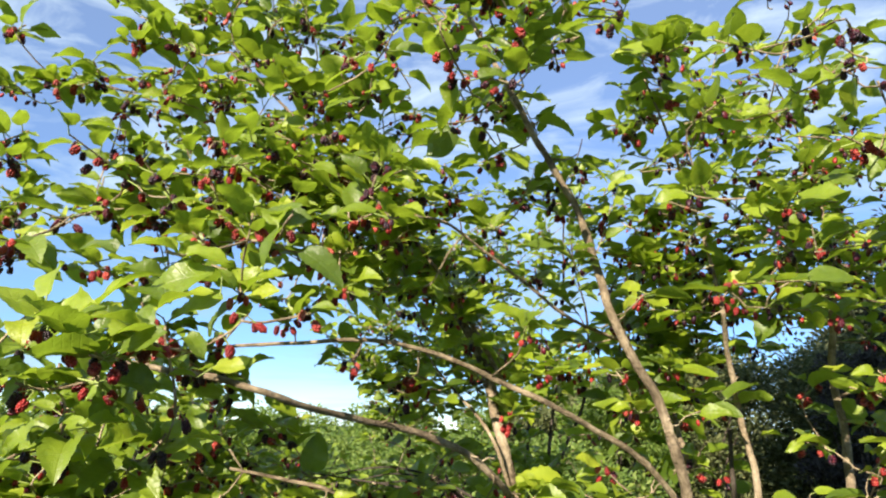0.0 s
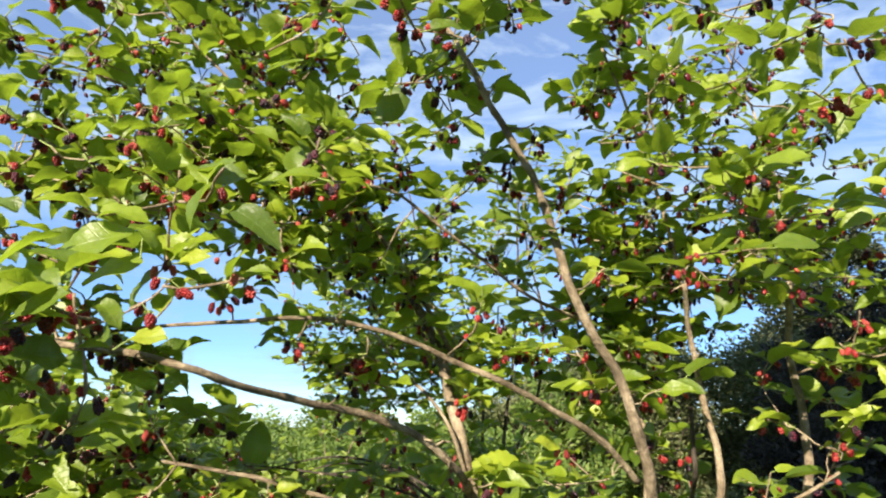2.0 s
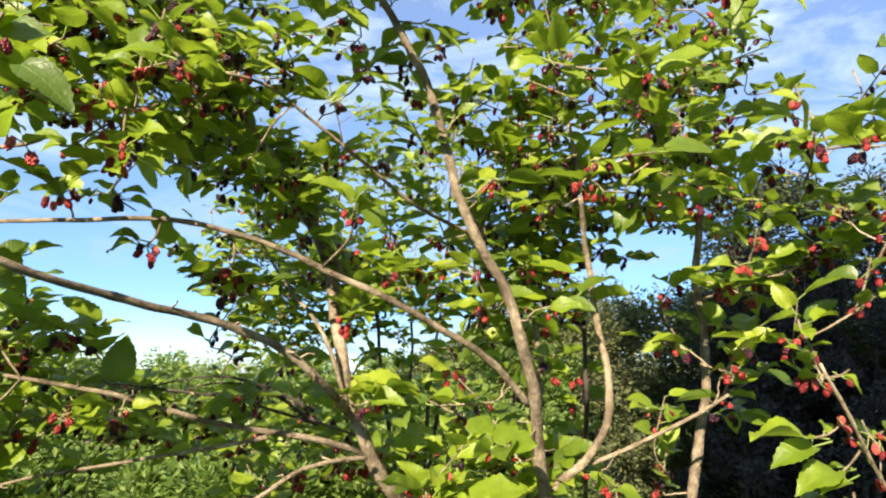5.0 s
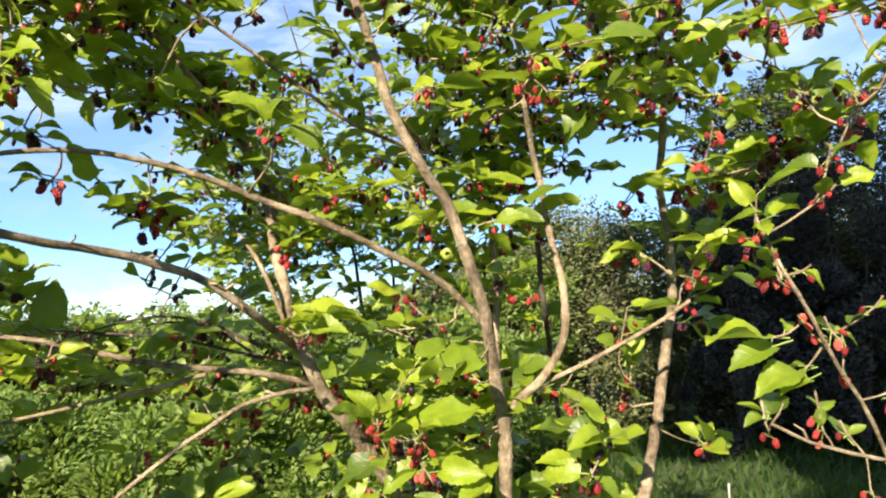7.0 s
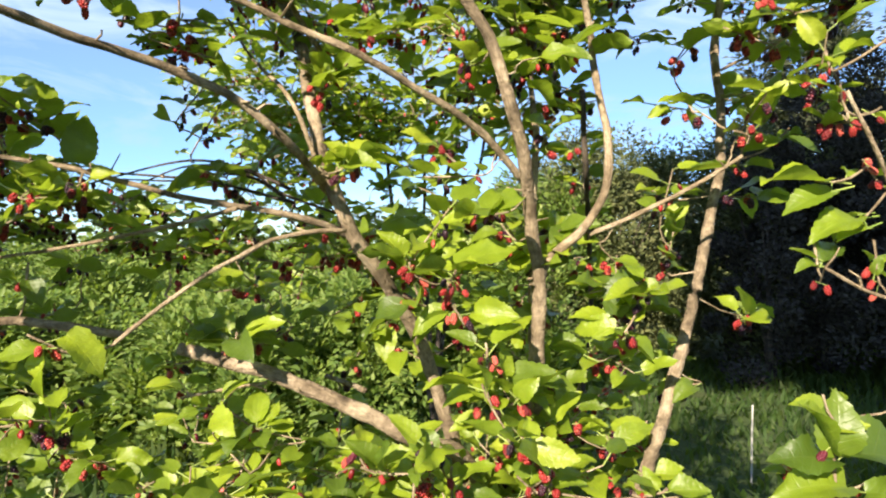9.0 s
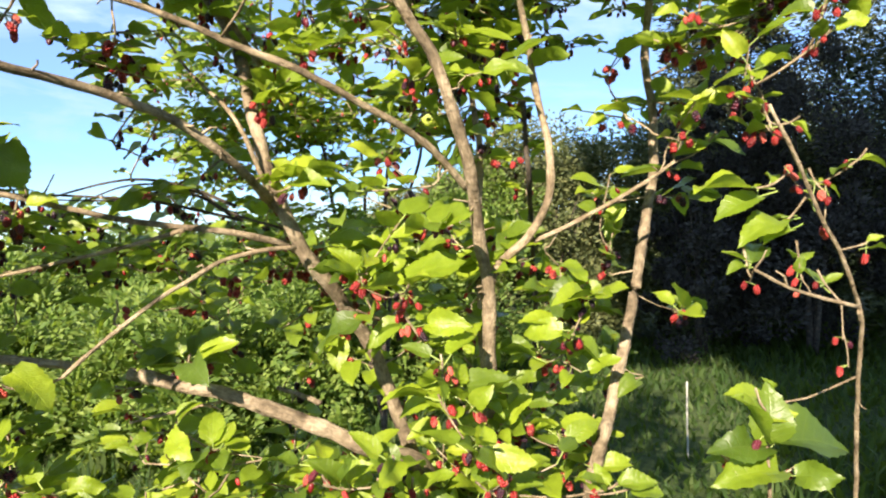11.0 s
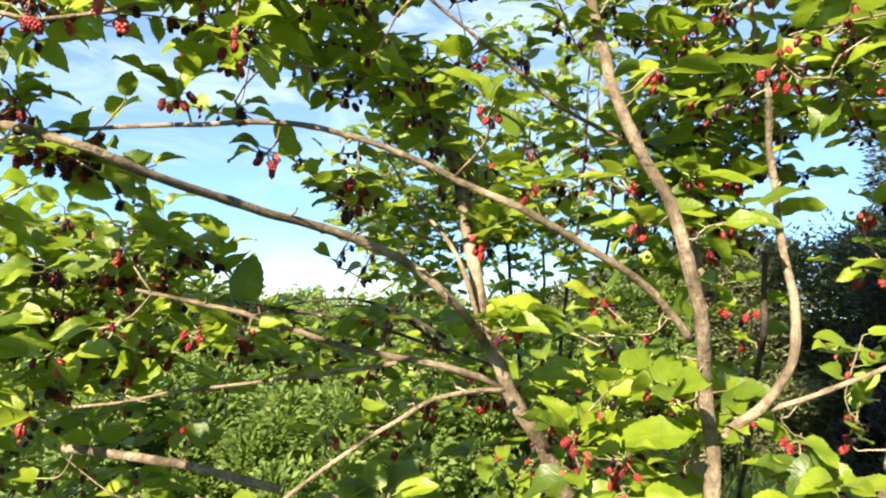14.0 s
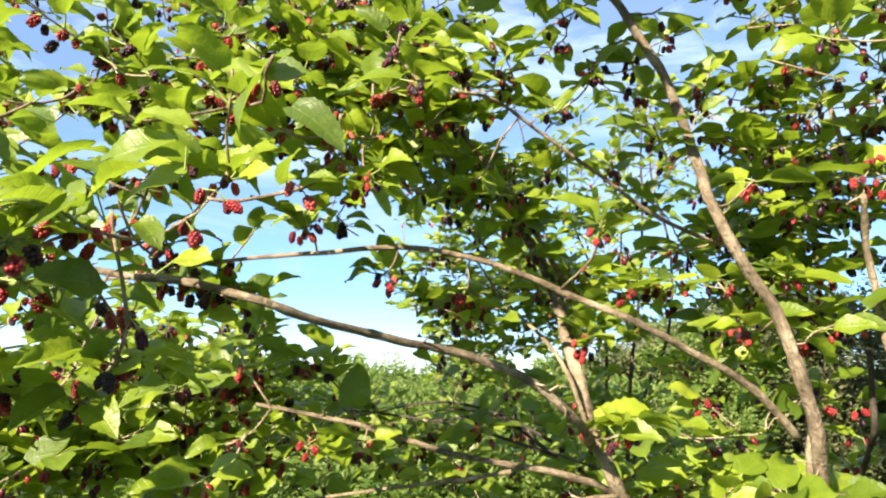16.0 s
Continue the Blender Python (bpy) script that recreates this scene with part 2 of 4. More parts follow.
def leaf_arrays(rng, coarse=False):
    """A mulberry leaf, 1 long from its stalk at the origin along +y, its face up: heart-shaped base, toothed edge, drooping point."""
    bend, fold, twist = rng.uniform(0.1, 1.0), rng.uniform(0.12, 0.74), rng.uniform(-0.7, 0.7)
    wide, wave, ph = rng.uniform(0.66, 0.92), rng.uniform(0.015, 0.09), rng.uniform(0, 6.28)
    rows = (0, 1, 2.5, 4.2, 6, 8, 10, 11.2, 12) if coarse else [k * 12 / 16 for k in range(17)]
    columns = (-1, 0, 1) if coarse else (-1, -0.55, 0, 0.55, 1)
    verts, uv, faces = [], [], []
    for nth, i in enumerate(rows):
        v = i / 12
        a = bend * (v - 0.25)
        y = v * math.sin(bend * 0.9) / (bend * 0.9) if bend > 0.01 else v
        z = -0.5 * bend * v * v + 0.12 * bend * v
        w = float(np.interp(i, range(13), WIDTHS)) * wide
        if not coarse and 0 < i < 12:
            w += 0.016 if nth % 2 else -0.014                    # toothed edge
        back = 0.09 * max(0.0, 1 - abs(i - 1.0) / 1.2)            # lobes reach behind the stalk
        roll = twist * v
        for u in columns:
            lift = (1.35 * abs(u) - 0.35 * u * u) * w * fold + wave * abs(u) * math.sin(ph + 9 * v + u * 1.5)
            px, pz = u * w, lift
            x = px * math.cos(roll) - pz * math.sin(roll)
            zz = px * math.sin(roll) + pz * math.cos(roll)
            verts.append((x, y - back * abs(u), z + zz))
            uv.append((0.5 + 0.5 * u * (w / 0.4), v))
    c = len(columns)
    for i in range(len(verts) // c - 1):
        o = c * i
        faces += [(o + j, o + j + 1, o + c + j + 1, o + c + j) for j in range(c - 1)]
    return np.array(verts), faces, np.array(uv)


def berry_arrays(rng, rings=6, sides=6):
    """A mulberry, 1 long, hanging along -z from its stalk at the origin: knobbly drupelets on an oblong core."""
    verts, faces = [(0, 0, 0)], []
    fat = rng.uniform(0.24, 0.30)
    for i in range(1, rings):
        t = i / rings
        r = fat * math.sin(math.pi * t) ** 0.55 * (1.06 - 0.25 * t)
        for k in range(sides):
            a = 2 * math.pi * (k + 0.5 * (i % 2)) / sides
            q = r * (1 + 0.20 * (1 if k % 2 else -1) + rng.uniform(-0.08, 0.08))
            verts.append((q * math.cos(a), q * math.sin(a), -t - rng.uniform(-0.02, 0.02)))
    verts.append((0, 0, -1))
    for k in range(sides):
        faces.append((0, 1 + (k + 1) % sides, 1 + k))
    for i in range(rings - 2):
        o = 1 + i * sides
        for k in range(sides):
            faces.append((o + k, o + (k + 1) % sides, o + sides + (k + 1) % sides, o + sides + k))
    o, e = 1 + (rings - 2) * sides, len(verts) - 1
    for k in range(sides):
        faces.append((e, o + k, o + (k + 1) % sides))
    return np.array(verts, dtype=float), faces


def knobbly_arrays(rng, fine=True):
    """The same berry seen close: a heap of small round drupelets."""
    t = (1 + 5 ** 0.5) / 2
    ico = np.array([(-1, t, 0), (1, t, 0), (-1, -t, 0), (1, -t, 0), (0, -1, t), (0, 1, t), (0, -1, -t), (0, 1, -t), (t, 0, -1), (t, 0, 1), (-t, 0, -1), (-t, 0, 1)]) / math.sqrt(1 + t * t)
    tris = [(0, 11, 5), (0, 5, 1), (0, 1, 7), (0, 7, 10), (0, 10, 11), (1, 5, 9), (5, 11, 4), (11, 10, 2), (10, 7, 6), (7, 1, 8),
            (3, 9, 4), (3, 4, 2), (3, 2, 6), (3, 6, 8), (3, 8, 9), (4, 9, 5), (2, 4, 11), (6, 2, 10), (8, 6, 7), (9, 8, 1)]
    if not fine:                                              # eight-sided drupelets for berries farther off
        ico = np.array([(1, 0, 0), (-1, 0, 0), (0, 1, 0), (0, -1, 0), (0, 0, 1), (0, 0, -1)]) * 1.12
        tris = [(0, 2, 4), (2, 1, 4), (1, 3, 4), (3, 0, 4), (2, 0, 5), (1, 2, 5), (3, 1, 5), (0, 3, 5)]
    verts, faces, fat = [], [], rng.uniform(0.19, 0.24)
    layers = ((0.14, 4), (0.32, 6), (0.50, 7), (0.68, 6), (0.84, 4), (0.95, 1)) if fine else ((0.15, 4), (0.36, 6), (0.58, 6), (0.80, 5))
    for level, number in layers:
        ring = fat * (0.75 if level < 0.2 else 1.0 if level < 0.7 else 0.78 if number > 2 else 0.2)
        for k in range(number):
            a = 2 * math.pi * (k + level * 3.1) / number + rng.uniform(-0.15, 0.15)
            c = np.array((ring * math.cos(a), ring * math.sin(a), -level + rng.uniform(-0.03, 0.03)))
            o = len(verts) * len(ico)
            verts.append(ico * rng.uniform(0.135, 0.17) * (1.0 if fine else 1.2) + c)
            faces += [tuple(q + o for q in f) for f in tris]
    return np.concatenate(verts), faces


rng = random.Random(7)
LEAF_FORMS = [leaf_arrays(rng) for _ in range(14)]
COARSE_FORMS = [leaf_arrays(rng, True) for _ in range(10)]
BERRY_FORMS = [berry_arrays(rng) for _ in range(6)]
KNOBBLY_FORMS = [knobbly_arrays(rng, False) for _ in range(4)]
LEAF_MESHES = [mesh_from("leaf", *f) for f in LEAF_FORMS]
for me in LEAF_MESHES:
    me.materials.append(leaf_mat)
BERRY_MESHES = {}
for tone, mat_ in (("red", red_mat), ("dark", dark_mat)):
    BERRY_MESHES[tone] = [mesh_from("berry", *knobbly_arrays(rng)) for _ in range(6)]
    for me in BERRY_MESHES[tone]:
        me.materials.append(mat_)


class Heap:
    """Gathers many small pieces into one mesh."""

    def __init__(self):
        self.v, self.f, self.uv, self.n = [], [], [], 0

    def add(self, form, m):
        v = form[0] @ np.array(m.to_3x3()).T + np.array(m.translation)
        self.v.append(v)
        self.f += [tuple(i + self.n for i in f) for f in form[1]]
        self.uv.append(form[2] if len(form) > 2 else np.zeros((len(v), 2)))
        self.n += len(v)

    def mesh(self, name, material_):
        me = mesh_from(name, np.concatenate(self.v), self.f, np.concatenate(self.uv))
        me.materials.append(material_)
        return me


def aim(origin, forward, up, size):
    """Pose with +y along forward and +z near up, scaled."""
    y = Vector(forward).normalized()
    x = y.cross(Vector(up))
    x = x.normalized() if x.length > 1e-3 else Vector((1, 0, 0))
    z = x.cross(y)
    m = Matrix((x, y, z)).transposed().to_4x4()
    return Matrix.Translation(origin) @ m @ Matrix.Diagonal((size, size, size, 1))


def stalk_arrays(a, b, r):
    d = (b - a)
    x = d.cross(Vector((0.3, 0.2, 0.9))).normalized() * r
    y = d.cross(x).normalized() * r
    v = [a + x, a - 0.5 * x + 0.87 * y, a - 0.5 * x - 0.87 * y]
    v += [p + d for p in v]
    return np.array([tuple(p) for p in v]), [(0, 1, 4, 3), (1, 2, 5, 4), (2, 0, 3, 5)]


IDENTITY = Matrix.Identity(4)

# ---------------------------------------------------------------- ground and distance
ground_rng = random.Random(3)
gm, gn, gl, gb = material("grassy ground", 0.9, 0.2)
gt = gn.new("ShaderNodeTexCoord")
g1 = noise_node(gn, gl, 0.5, 5, 0.6, gt.outputs["Object"])
g2 = noise_node(gn, gl, 14, 5, 0.7, gt.outputs["Object"])
gc = ramp(gn, gl, g1, [(0.3, (0.035, 0.060, 0.018)), (0.55, (0.055, 0.085, 0.026)), (0.75, (0.085, 0.10, 0.04))])
gl.new(mix(gn, gl, "MULTIPLY", 0.7, gc, ramp(gn, gl, g2, [(0.3, (0.45, 0.45, 0.4)), (0.7, (1.15, 1.15, 1.1))])), gb.inputs["Base Color"])
bump(gn, gl, gb, g2, 0.8, 0.05)
side, cells = 2000.0, 48
xs = [math.copysign(abs(k / cells * 2 - 1) ** 3, k / cells * 2 - 1) * side / 2 for k in range(cells + 1)]
gv = [(x, y, 0.05 * noise.noise(Vector((x * 0.25, y * 0.25, 0))) - 0.02) for y in xs for x in xs]
gf = [(j * (cells + 1) + i, j * (cells + 1) + i + 1, (j + 1) * (cells + 1) + i + 1, (j + 1) * (cells + 1) + i)
      for j in range(cells) for i in range(cells)]
ground = new("ground", mesh_from("ground", gv, gf))
ground.data.materials.append(gm)
tagged(ground, "uneven ground under rough green grass", "ground", kind="structure")


def blade_form(r):
    b, w = r.uniform(0.15, 0.9), r.uniform(0.012, 0.022)
    v = [(-w, 0, 0), (w, 0, 0), (-w * 0.8, 0.16 * b, 0.5), (w * 0.8, 0.16 * b, 0.5), (0, 0.75 * b, 0.95 - 0.2 * b)]
    return np.array(v), [(0, 1, 3, 2), (2, 3, 4)]


def small_leaf_form(r, slim):
    d = r.uniform(0.05, 0.3)
    v = [(0, 0, 0), (-slim, 0.45, 0.08), (slim, 0.45, 0.08), (0, 1, -d)]
    return np.array(v), [(0, 3, 1), (0, 2, 3)]


def grass_patch(r, x0, x1, y0, y1, count, tall):
    heap = Heap()
    forms = [blade_form(r) for _ in range(12)]
    for _ in range(count):
        x, y = r.uniform(x0, x1), r.uniform(y0, y1)
        edge = min(x - x0, x1 - x, y - y0, y1 - y)
        if edge < 0.55 + 0.9 * noise.noise(Vector((x * 0.9, y * 0.9, 9))) or edge < 0.5 * r.random():
            continue
        h = tall * r.uniform(0.45, 1.1) * (0.75 + 0.5 * noise.noise(Vector((x * 0.8, y * 0.8, 4))))
        heap.add(r.choice(forms), pose(x, y, -0.03, r.uniform(-12, 12), r.uniform(-12, 12), r.uniform(0, 360)) @ Matrix.Diagonal((1, h, h, 1)))
    return heap


def shrub(name, r, x, y, wide, tall, count, size, slim, leaf_material_, label, category, low=0.0, stems=5, layers=1.0):
    """A shrub or tree: stems that fork, and a crown of many small leaves in uneven clumps along its twigs."""
    base = new(name)
    base.location = (x, y, 0)
    tagged(base, label, category, group={"field_shrub": "scrub bushes across the field", "hedge_bush": "bushes of the hedge", "far_bush": "bushes along the far edge",
                                         "dark_thicket": "shaded thickets"}.get(name, "tall trees round the field"))
    forms = [small_leaf_form(r, slim) for _ in range(10)]
    heap = Heap()
    tips = []
    for _ in range(stems):
        a, lean = r.uniform(0, 6.28), r.uniform(0.1, 0.5) * wide
        top = Vector((math.cos(a) * lean, math.sin(a) * lean, tall * r.uniform(0.6, 0.95)))
        mid = Vector((top.x * 0.35, top.y * 0.35, top.z * 0.5))
        part("stem", limb_mesh("stem", [(top.x * 0.05, top.y * 0.05, -0.05), mid, top], 0.012 * tall + 0.006, 0.005, 6, 0.12, 0.6, r), old_shaded_mat, base)
        tips += [(top, mid)]
    clumps = []
    for _ in range(int(60 * layers)):
        a, rad, h = r.uniform(0, 6.28), r.random() ** 0.33, r.random() ** 0.8
        z = low * tall + (1 - low) * tall * h
        env = wide * (1.0 - 0.55 * h ** 2) * (0.75 + 0.5 * noise.noise(Vector((a * 1.7 + x, h * 3, y))))
        clumps.append((Vector((math.cos(a) * rad * env, math.sin(a) * rad * env, z * (0.85 + 0.3 * r.random()))), wide * r.uniform(0.10, 0.24)))
    for _ in range(count):
        c, s = r.choice(clumps)
        d = Vector((r.gauss(0, 1), r.gauss(0, 1), r.gauss(0, 0.8)))
        d = d.normalized() * s * r.random() ** 0.4
        p = c + d
        if p.z < 0.01:
            continue
        out = Vector((d.x, d.y, d.z * 0.3 + 0.1)) + Vector((r.gauss(0, 0.04), r.gauss(0, 0.04), r.gauss(-0.02, 0.05)))
        heap.add(r.choice(forms), aim(p, out, (r.gauss(0, 0.6), r.gauss(-0.5, 0.6), 0.8), size * r.uniform(0.6, 1.3)))
    crown = part("crown", heap.mesh("crown", leaf_material_), None, base)
    crown["kind"] = "stuff"
    return base

bg = random.Random(11)
# low scrub across the field on the one side, rising to taller bushes on the other
for x, y, wide, tall in ((-3.6, 5.6, 1.3, 0.95), (-2.2, 5.2, 1.1, 0.9), (-0.9, 5.4, 1.2, 0.95), (0.2, 5.9, 1.1, 1.05), (1.2, 6.6, 1.2, 1.25),
                         (-4.6, 7.4, 1.6, 1.02), (-2.8, 7.6, 1.5, 1.06), (-1.2, 7.4, 1.4, 1.04), (0.4, 7.9, 1.4, 1.2), (-6.4, 8.6, 1.9, 1.05),
                         (-5.2, 5.0, 1.3, 1.0), (1.9, 7.8, 1.2, 1.9)):
    shrub("field_shrub", bg, x, y, wide, tall, 13500, 0.066, 0.24, scrub_mat, "light green leafy scrub bush in the rough field", "bush", 0.0, 4)
for x, y, wide, tall in ((3.0, 8.4, 1.5, 2.5), (4.6, 8.2, 1.6, 2.5), (6.4, 8.0, 1.8, 2.6), (2.4, 10.5, 1.6, 2.2), (1.5, 9.2, 1.3, 1.7)):
    shrub("hedge_bush", bg, x, y, wide, tall, 27000, 0.067, 0.24, hedge_mat, "tall dense dull green hedge bush at the field edge", "bush", 0.0, 5, 3.0)
for x, y, wide, tall in ((0.2, 12.0, 2.0, 1.3), (-3.0, 12.5, 2.2, 1.2), (-6.5, 12.0, 2.2, 1.25), (-1.4, 13.5, 2.2, 1.25), (-4.8, 13.5, 2.2, 1.2), (-9.2, 12.5, 2.6, 1.25)):
    shrub("field_shrub", bg, x, y, wide, tall, 8000, 0.10, 0.22, scrub_mat, "green leafy scrub bush far across the field", "bush", 0.0, 5)
for k in range(9):
    shrub("far_bush", bg, -24 + 4.4 * k, 29 + bg.uniform(-2, 2), 3.4, bg.uniform(1.5, 2.1), 4500, 0.22, 0.26, scrub_mat, "distant green bush along the far field edge", "bush", 0.0, 4)
for x, y, wide, tall in ((5.8, 24.5, 3.0, 3.4), (9.3, 24.0, 3.2, 4.0), (13.0, 23.0, 3.4, 4.6), (17.0, 22.0, 3.6, 5.2)):
    shrub("far_tree", bg, x, y, wide, tall, 11000, 0.19, 0.26, hedge_mat, "distant dull green tree in the row beyond the hedge", "tree", 0.0, 4, 2.5)
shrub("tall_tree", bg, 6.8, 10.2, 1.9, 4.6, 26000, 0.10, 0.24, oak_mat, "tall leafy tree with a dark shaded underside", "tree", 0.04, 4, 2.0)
# four unseen trees behind the viewpoint, added to block sun from grass and thicket
shrub("tall_tree", bg, 1.35, -3.6, 1.85, 9.6, 23000, 0.30, 0.26, oak_mat, "unseen tall leafy tree added behind to shade grass and thicket", "tree", 0.38, 4, 2.6)
shrub("tall_tree", bg, 0.15, -5.4, 1.6, 10.5, 18000, 0.30, 0.26, oak_mat, "unseen tall leafy tree added behind to shade grass and thicket", "tree", 0.58, 3, 2.2)
shrub("tall_tree", bg, -1.9, -5.7, 1.6, 10.8, 16000, 0.28, 0.26, oak_mat, "unseen tall leafy tree added behind, its high crown shading the thicket", "tree", 0.78, 3, 2.0)
shrub("tall_tree", bg, 3.8, -3.4, 2.2, 7.2, 15000, 0.27, 0.26, oak_mat, "unseen tall leafy tree added behind to shade grass and thicket", "tree", 0.4, 4, 2.0)
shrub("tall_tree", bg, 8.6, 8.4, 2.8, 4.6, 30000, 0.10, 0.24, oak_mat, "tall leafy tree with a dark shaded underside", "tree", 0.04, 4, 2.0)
# one more unseen tree, added to keep the sun off the grass
shrub("tall_tree", random.Random(77), -0.7, -4.5, 0.8, 7.4, 9000, 0.2, 0.24, oak_mat, "unseen slender leafy tree added behind to shade the grass", "tree", 0.52, 3, 1.4)

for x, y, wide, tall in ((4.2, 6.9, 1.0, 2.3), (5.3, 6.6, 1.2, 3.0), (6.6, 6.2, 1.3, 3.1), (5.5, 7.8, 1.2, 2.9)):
    shrub("dark_thicket", bg, x, y, wide, tall, 22000, 0.056, 0.24, thicket_mat, "thicket under the tall trees, shade put into its dark leaf colour", "bush", 0.0, 4)
for count, box, tall in ((16000, (0.2, 8.5, 2.4, 9.0), 0.24), (12000, (-8.0, 2.0, 2.4, 8.0), 0.28), (16000, (-4.5, 5.0, -4.0, 4.2), 0.17)):
    tuft = new("grass", grass_patch(bg, *box, count, tall).mesh("grass", grass_mat))
    tagged(tuft, "rough uncut green grass standing in the field", "grass", kind="stuff")

# ---------------------------------------------------------------- the mulberry tree
tree = new("mulberry_tree")
tree.location = (0, 0, 0)
tagged(tree, "many-stemmed mulberry tree full of red and black berries", "tree")
M = [(0.422, 1.207, 1.426), (0.405, 1.17, 1.506), (0.38, 1.15, 1.582), (0.355, 1.143, 1.658), (0.313, 1.134, 1.726), (0.275, 1.122, 1.797), (0.252, 1.124, 1.878), (0.227, 1.123, 1.96), (0.186, 1.109, 2.032), (0.142, 1.098, 2.103), (0.101, 1.091, 2.178)]
R = [(0.445, 1.217, 1.364), (0.497, 1.209, 1.414), (0.53, 1.199, 1.478), (0.531, 1.197, 1.548), (0.518, 1.205, 1.621), (0.506, 1.199, 1.693), (0.486, 1.174, 1.76), (0.463, 1.124, 1.813)]
R2 = [(0.51, 1.22, 1.408), (0.571, 1.219, 1.432), (0.627, 1.211, 1.46), (0.678, 1.197, 1.489), (0.725, 1.183, 1.521)]
L1 = [(0.425, 1.285, 1.494), (0.35, 1.238, 1.562), (0.263, 1.195, 1.607), (0.18, 1.158, 1.645), (0.096, 1.151, 1.678), (0.015, 1.137, 1.71), (-0.063, 1.109, 1.728), (-0.136, 1.079, 1.732), (-0.214, 1.066, 1.723), (-0.29, 1.057, 1.715), (-0.368, 1.051, 1.706)]
T = [(0.34, 1.287, 1.779), (0.262, 1.224, 1.788), (0.198, 1.185, 1.81), (0.145, 1.17, 1.848), (0.091, 1.162, 1.886), (0.038, 1.137, 1.918), (-0.013, 1.095, 1.941), (-0.065, 1.046, 1.934)]
T2 = [(0.23, 1.304, 1.309), (0.167, 1.247, 1.408), (0.126, 1.235, 1.508), (0.099, 1.289, 1.618), (0.066, 1.375, 1.749), (-0.008, 1.458, 1.883), (-0.103, 1.544, 2.026), (-0.223, 1.631, 2.173)]
L2 = [(0.099, 1.117, 1.513), (0.04, 1.068, 1.562), (-0.025, 1.033, 1.589), (-0.089, 0.983, 1.602), (-0.142, 0.923, 1.612), (-0.185, 0.859, 1.622), (-0.226, 0.819, 1.635), (-0.287, 0.822, 1.648), (-0.366, 0.848, 1.658), (-0.454, 0.876, 1.673)]
S = [(0.126, 1.223, 1.483), (0.109, 1.219, 1.529), (0.092, 1.216, 1.575), (0.065, 1.253, 1.619), (0.026, 1.33, 1.663), (-0.02, 1.42, 1.72), (-0.07, 1.5, 1.80)]
L3 = [(0.132, 1.268, 1.42), (0.061, 1.238, 1.438), (-0.01, 1.221, 1.449), (-0.079, 1.209, 1.462), (-0.147, 1.203, 1.479), (-0.216, 1.2, 1.497), (-0.288, 1.2, 1.508), (-0.362, 1.203, 1.519)]
L4 = [(0.158, 1.208, 1.413), (0.108, 1.186, 1.41), (0.062, 1.164, 1.398), (0.025, 1.131, 1.376), (-0.01, 1.109, 1.355), (-0.044, 1.099, 1.328), (-0.078, 1.092, 1.302), (-0.109, 1.086, 1.274)]
L5 = [(0.013, 1.187, 1.442), (-0.052, 1.208, 1.426), (-0.123, 1.231, 1.412), (-0.193, 1.247, 1.398), (-0.26, 1.25, 1.385), (-0.323, 1.242, 1.375), (-0.384, 1.237, 1.358), (-0.448, 1.234, 1.348)]
LB = [(-0.079, 1.242, 1.245), (-0.006, 1.221, 1.228), (0.065, 1.2, 1.211), (0.131, 1.187, 1.185), (0.195, 1.177, 1.157), (0.257, 1.168, 1.127)]
LC = [(-0.47, 1.251, 1.286), (-0.391, 1.224, 1.29), (-0.316, 1.198, 1.292), (-0.246, 1.176, 1.291), (-0.183, 1.161, 1.284), (-0.126, 1.159, 1.275)]
TR = [(0.799, 1.411, 1.753), (0.796, 1.385, 1.635), (0.782, 1.362, 1.521), (0.75, 1.342, 1.413), (0.72, 1.322, 1.309), (0.679, 1.288, 1.214), (0.637, 1.252, 1.126), (0.593, 1.216, 1.047)]
Q1 = [(0.732, 0.973, 1.566), (0.774, 0.983, 1.503), (0.823, 1.007, 1.436), (0.881, 1.031, 1.365), (0.933, 1.063, 1.286), (0.963, 1.104, 1.193), (0.994, 1.145, 1.09), (1.028, 1.187, 0.979)]
Q2 = [(0.888, 1.016, 1.308), (0.831, 1.011, 1.323), (0.774, 1.004, 1.341), (0.722, 0.996, 1.366)]
Q3 = [(0.941, 1.029, 1.802), (0.974, 1.087, 1.897), (0.995, 1.148, 1.999), (1.014, 1.207, 2.113)]
LD = [(0.036, 1.277, 1.187), (-0.03, 1.289, 1.175), (-0.097, 1.301, 1.161)]
LE = [(0.18, 1.316, 1.165), (0.145, 1.414, 1.158), (0.104, 1.514, 1.15)]
L7 = [(0.069, 1.245, 1.465), (0.02, 1.272, 1.497), (-0.038, 1.3, 1.513), (-0.102, 1.33, 1.513), (-0.165, 1.363, 1.495)]
Q4 = [(0.86, 1.02, -0.05), (0.80, 1.0, 0.6), (0.735, 0.985, 1.0), (0.722, 0.98, 1.19)]
D1 = [(0.072, 1.27, 1.476), (-0.003, 1.3, 1.509), (-0.074, 1.33, 1.524), (-0.143, 1.36, 1.52), (-0.279, 1.39, 1.488)]
D2 = [(0.08, 1.27, 1.455), (-0.05, 1.3, 1.488), (-0.166, 1.33, 1.501), (-0.261, 1.36, 1.508), (-0.325, 1.39, 1.512)]
D3 = [(0.064, 1.27, 1.464), (0.009, 1.3, 1.496), (-0.057, 1.33, 1.503), (-0.116, 1.36, 1.495), (-0.213, 1.39, 1.5)]
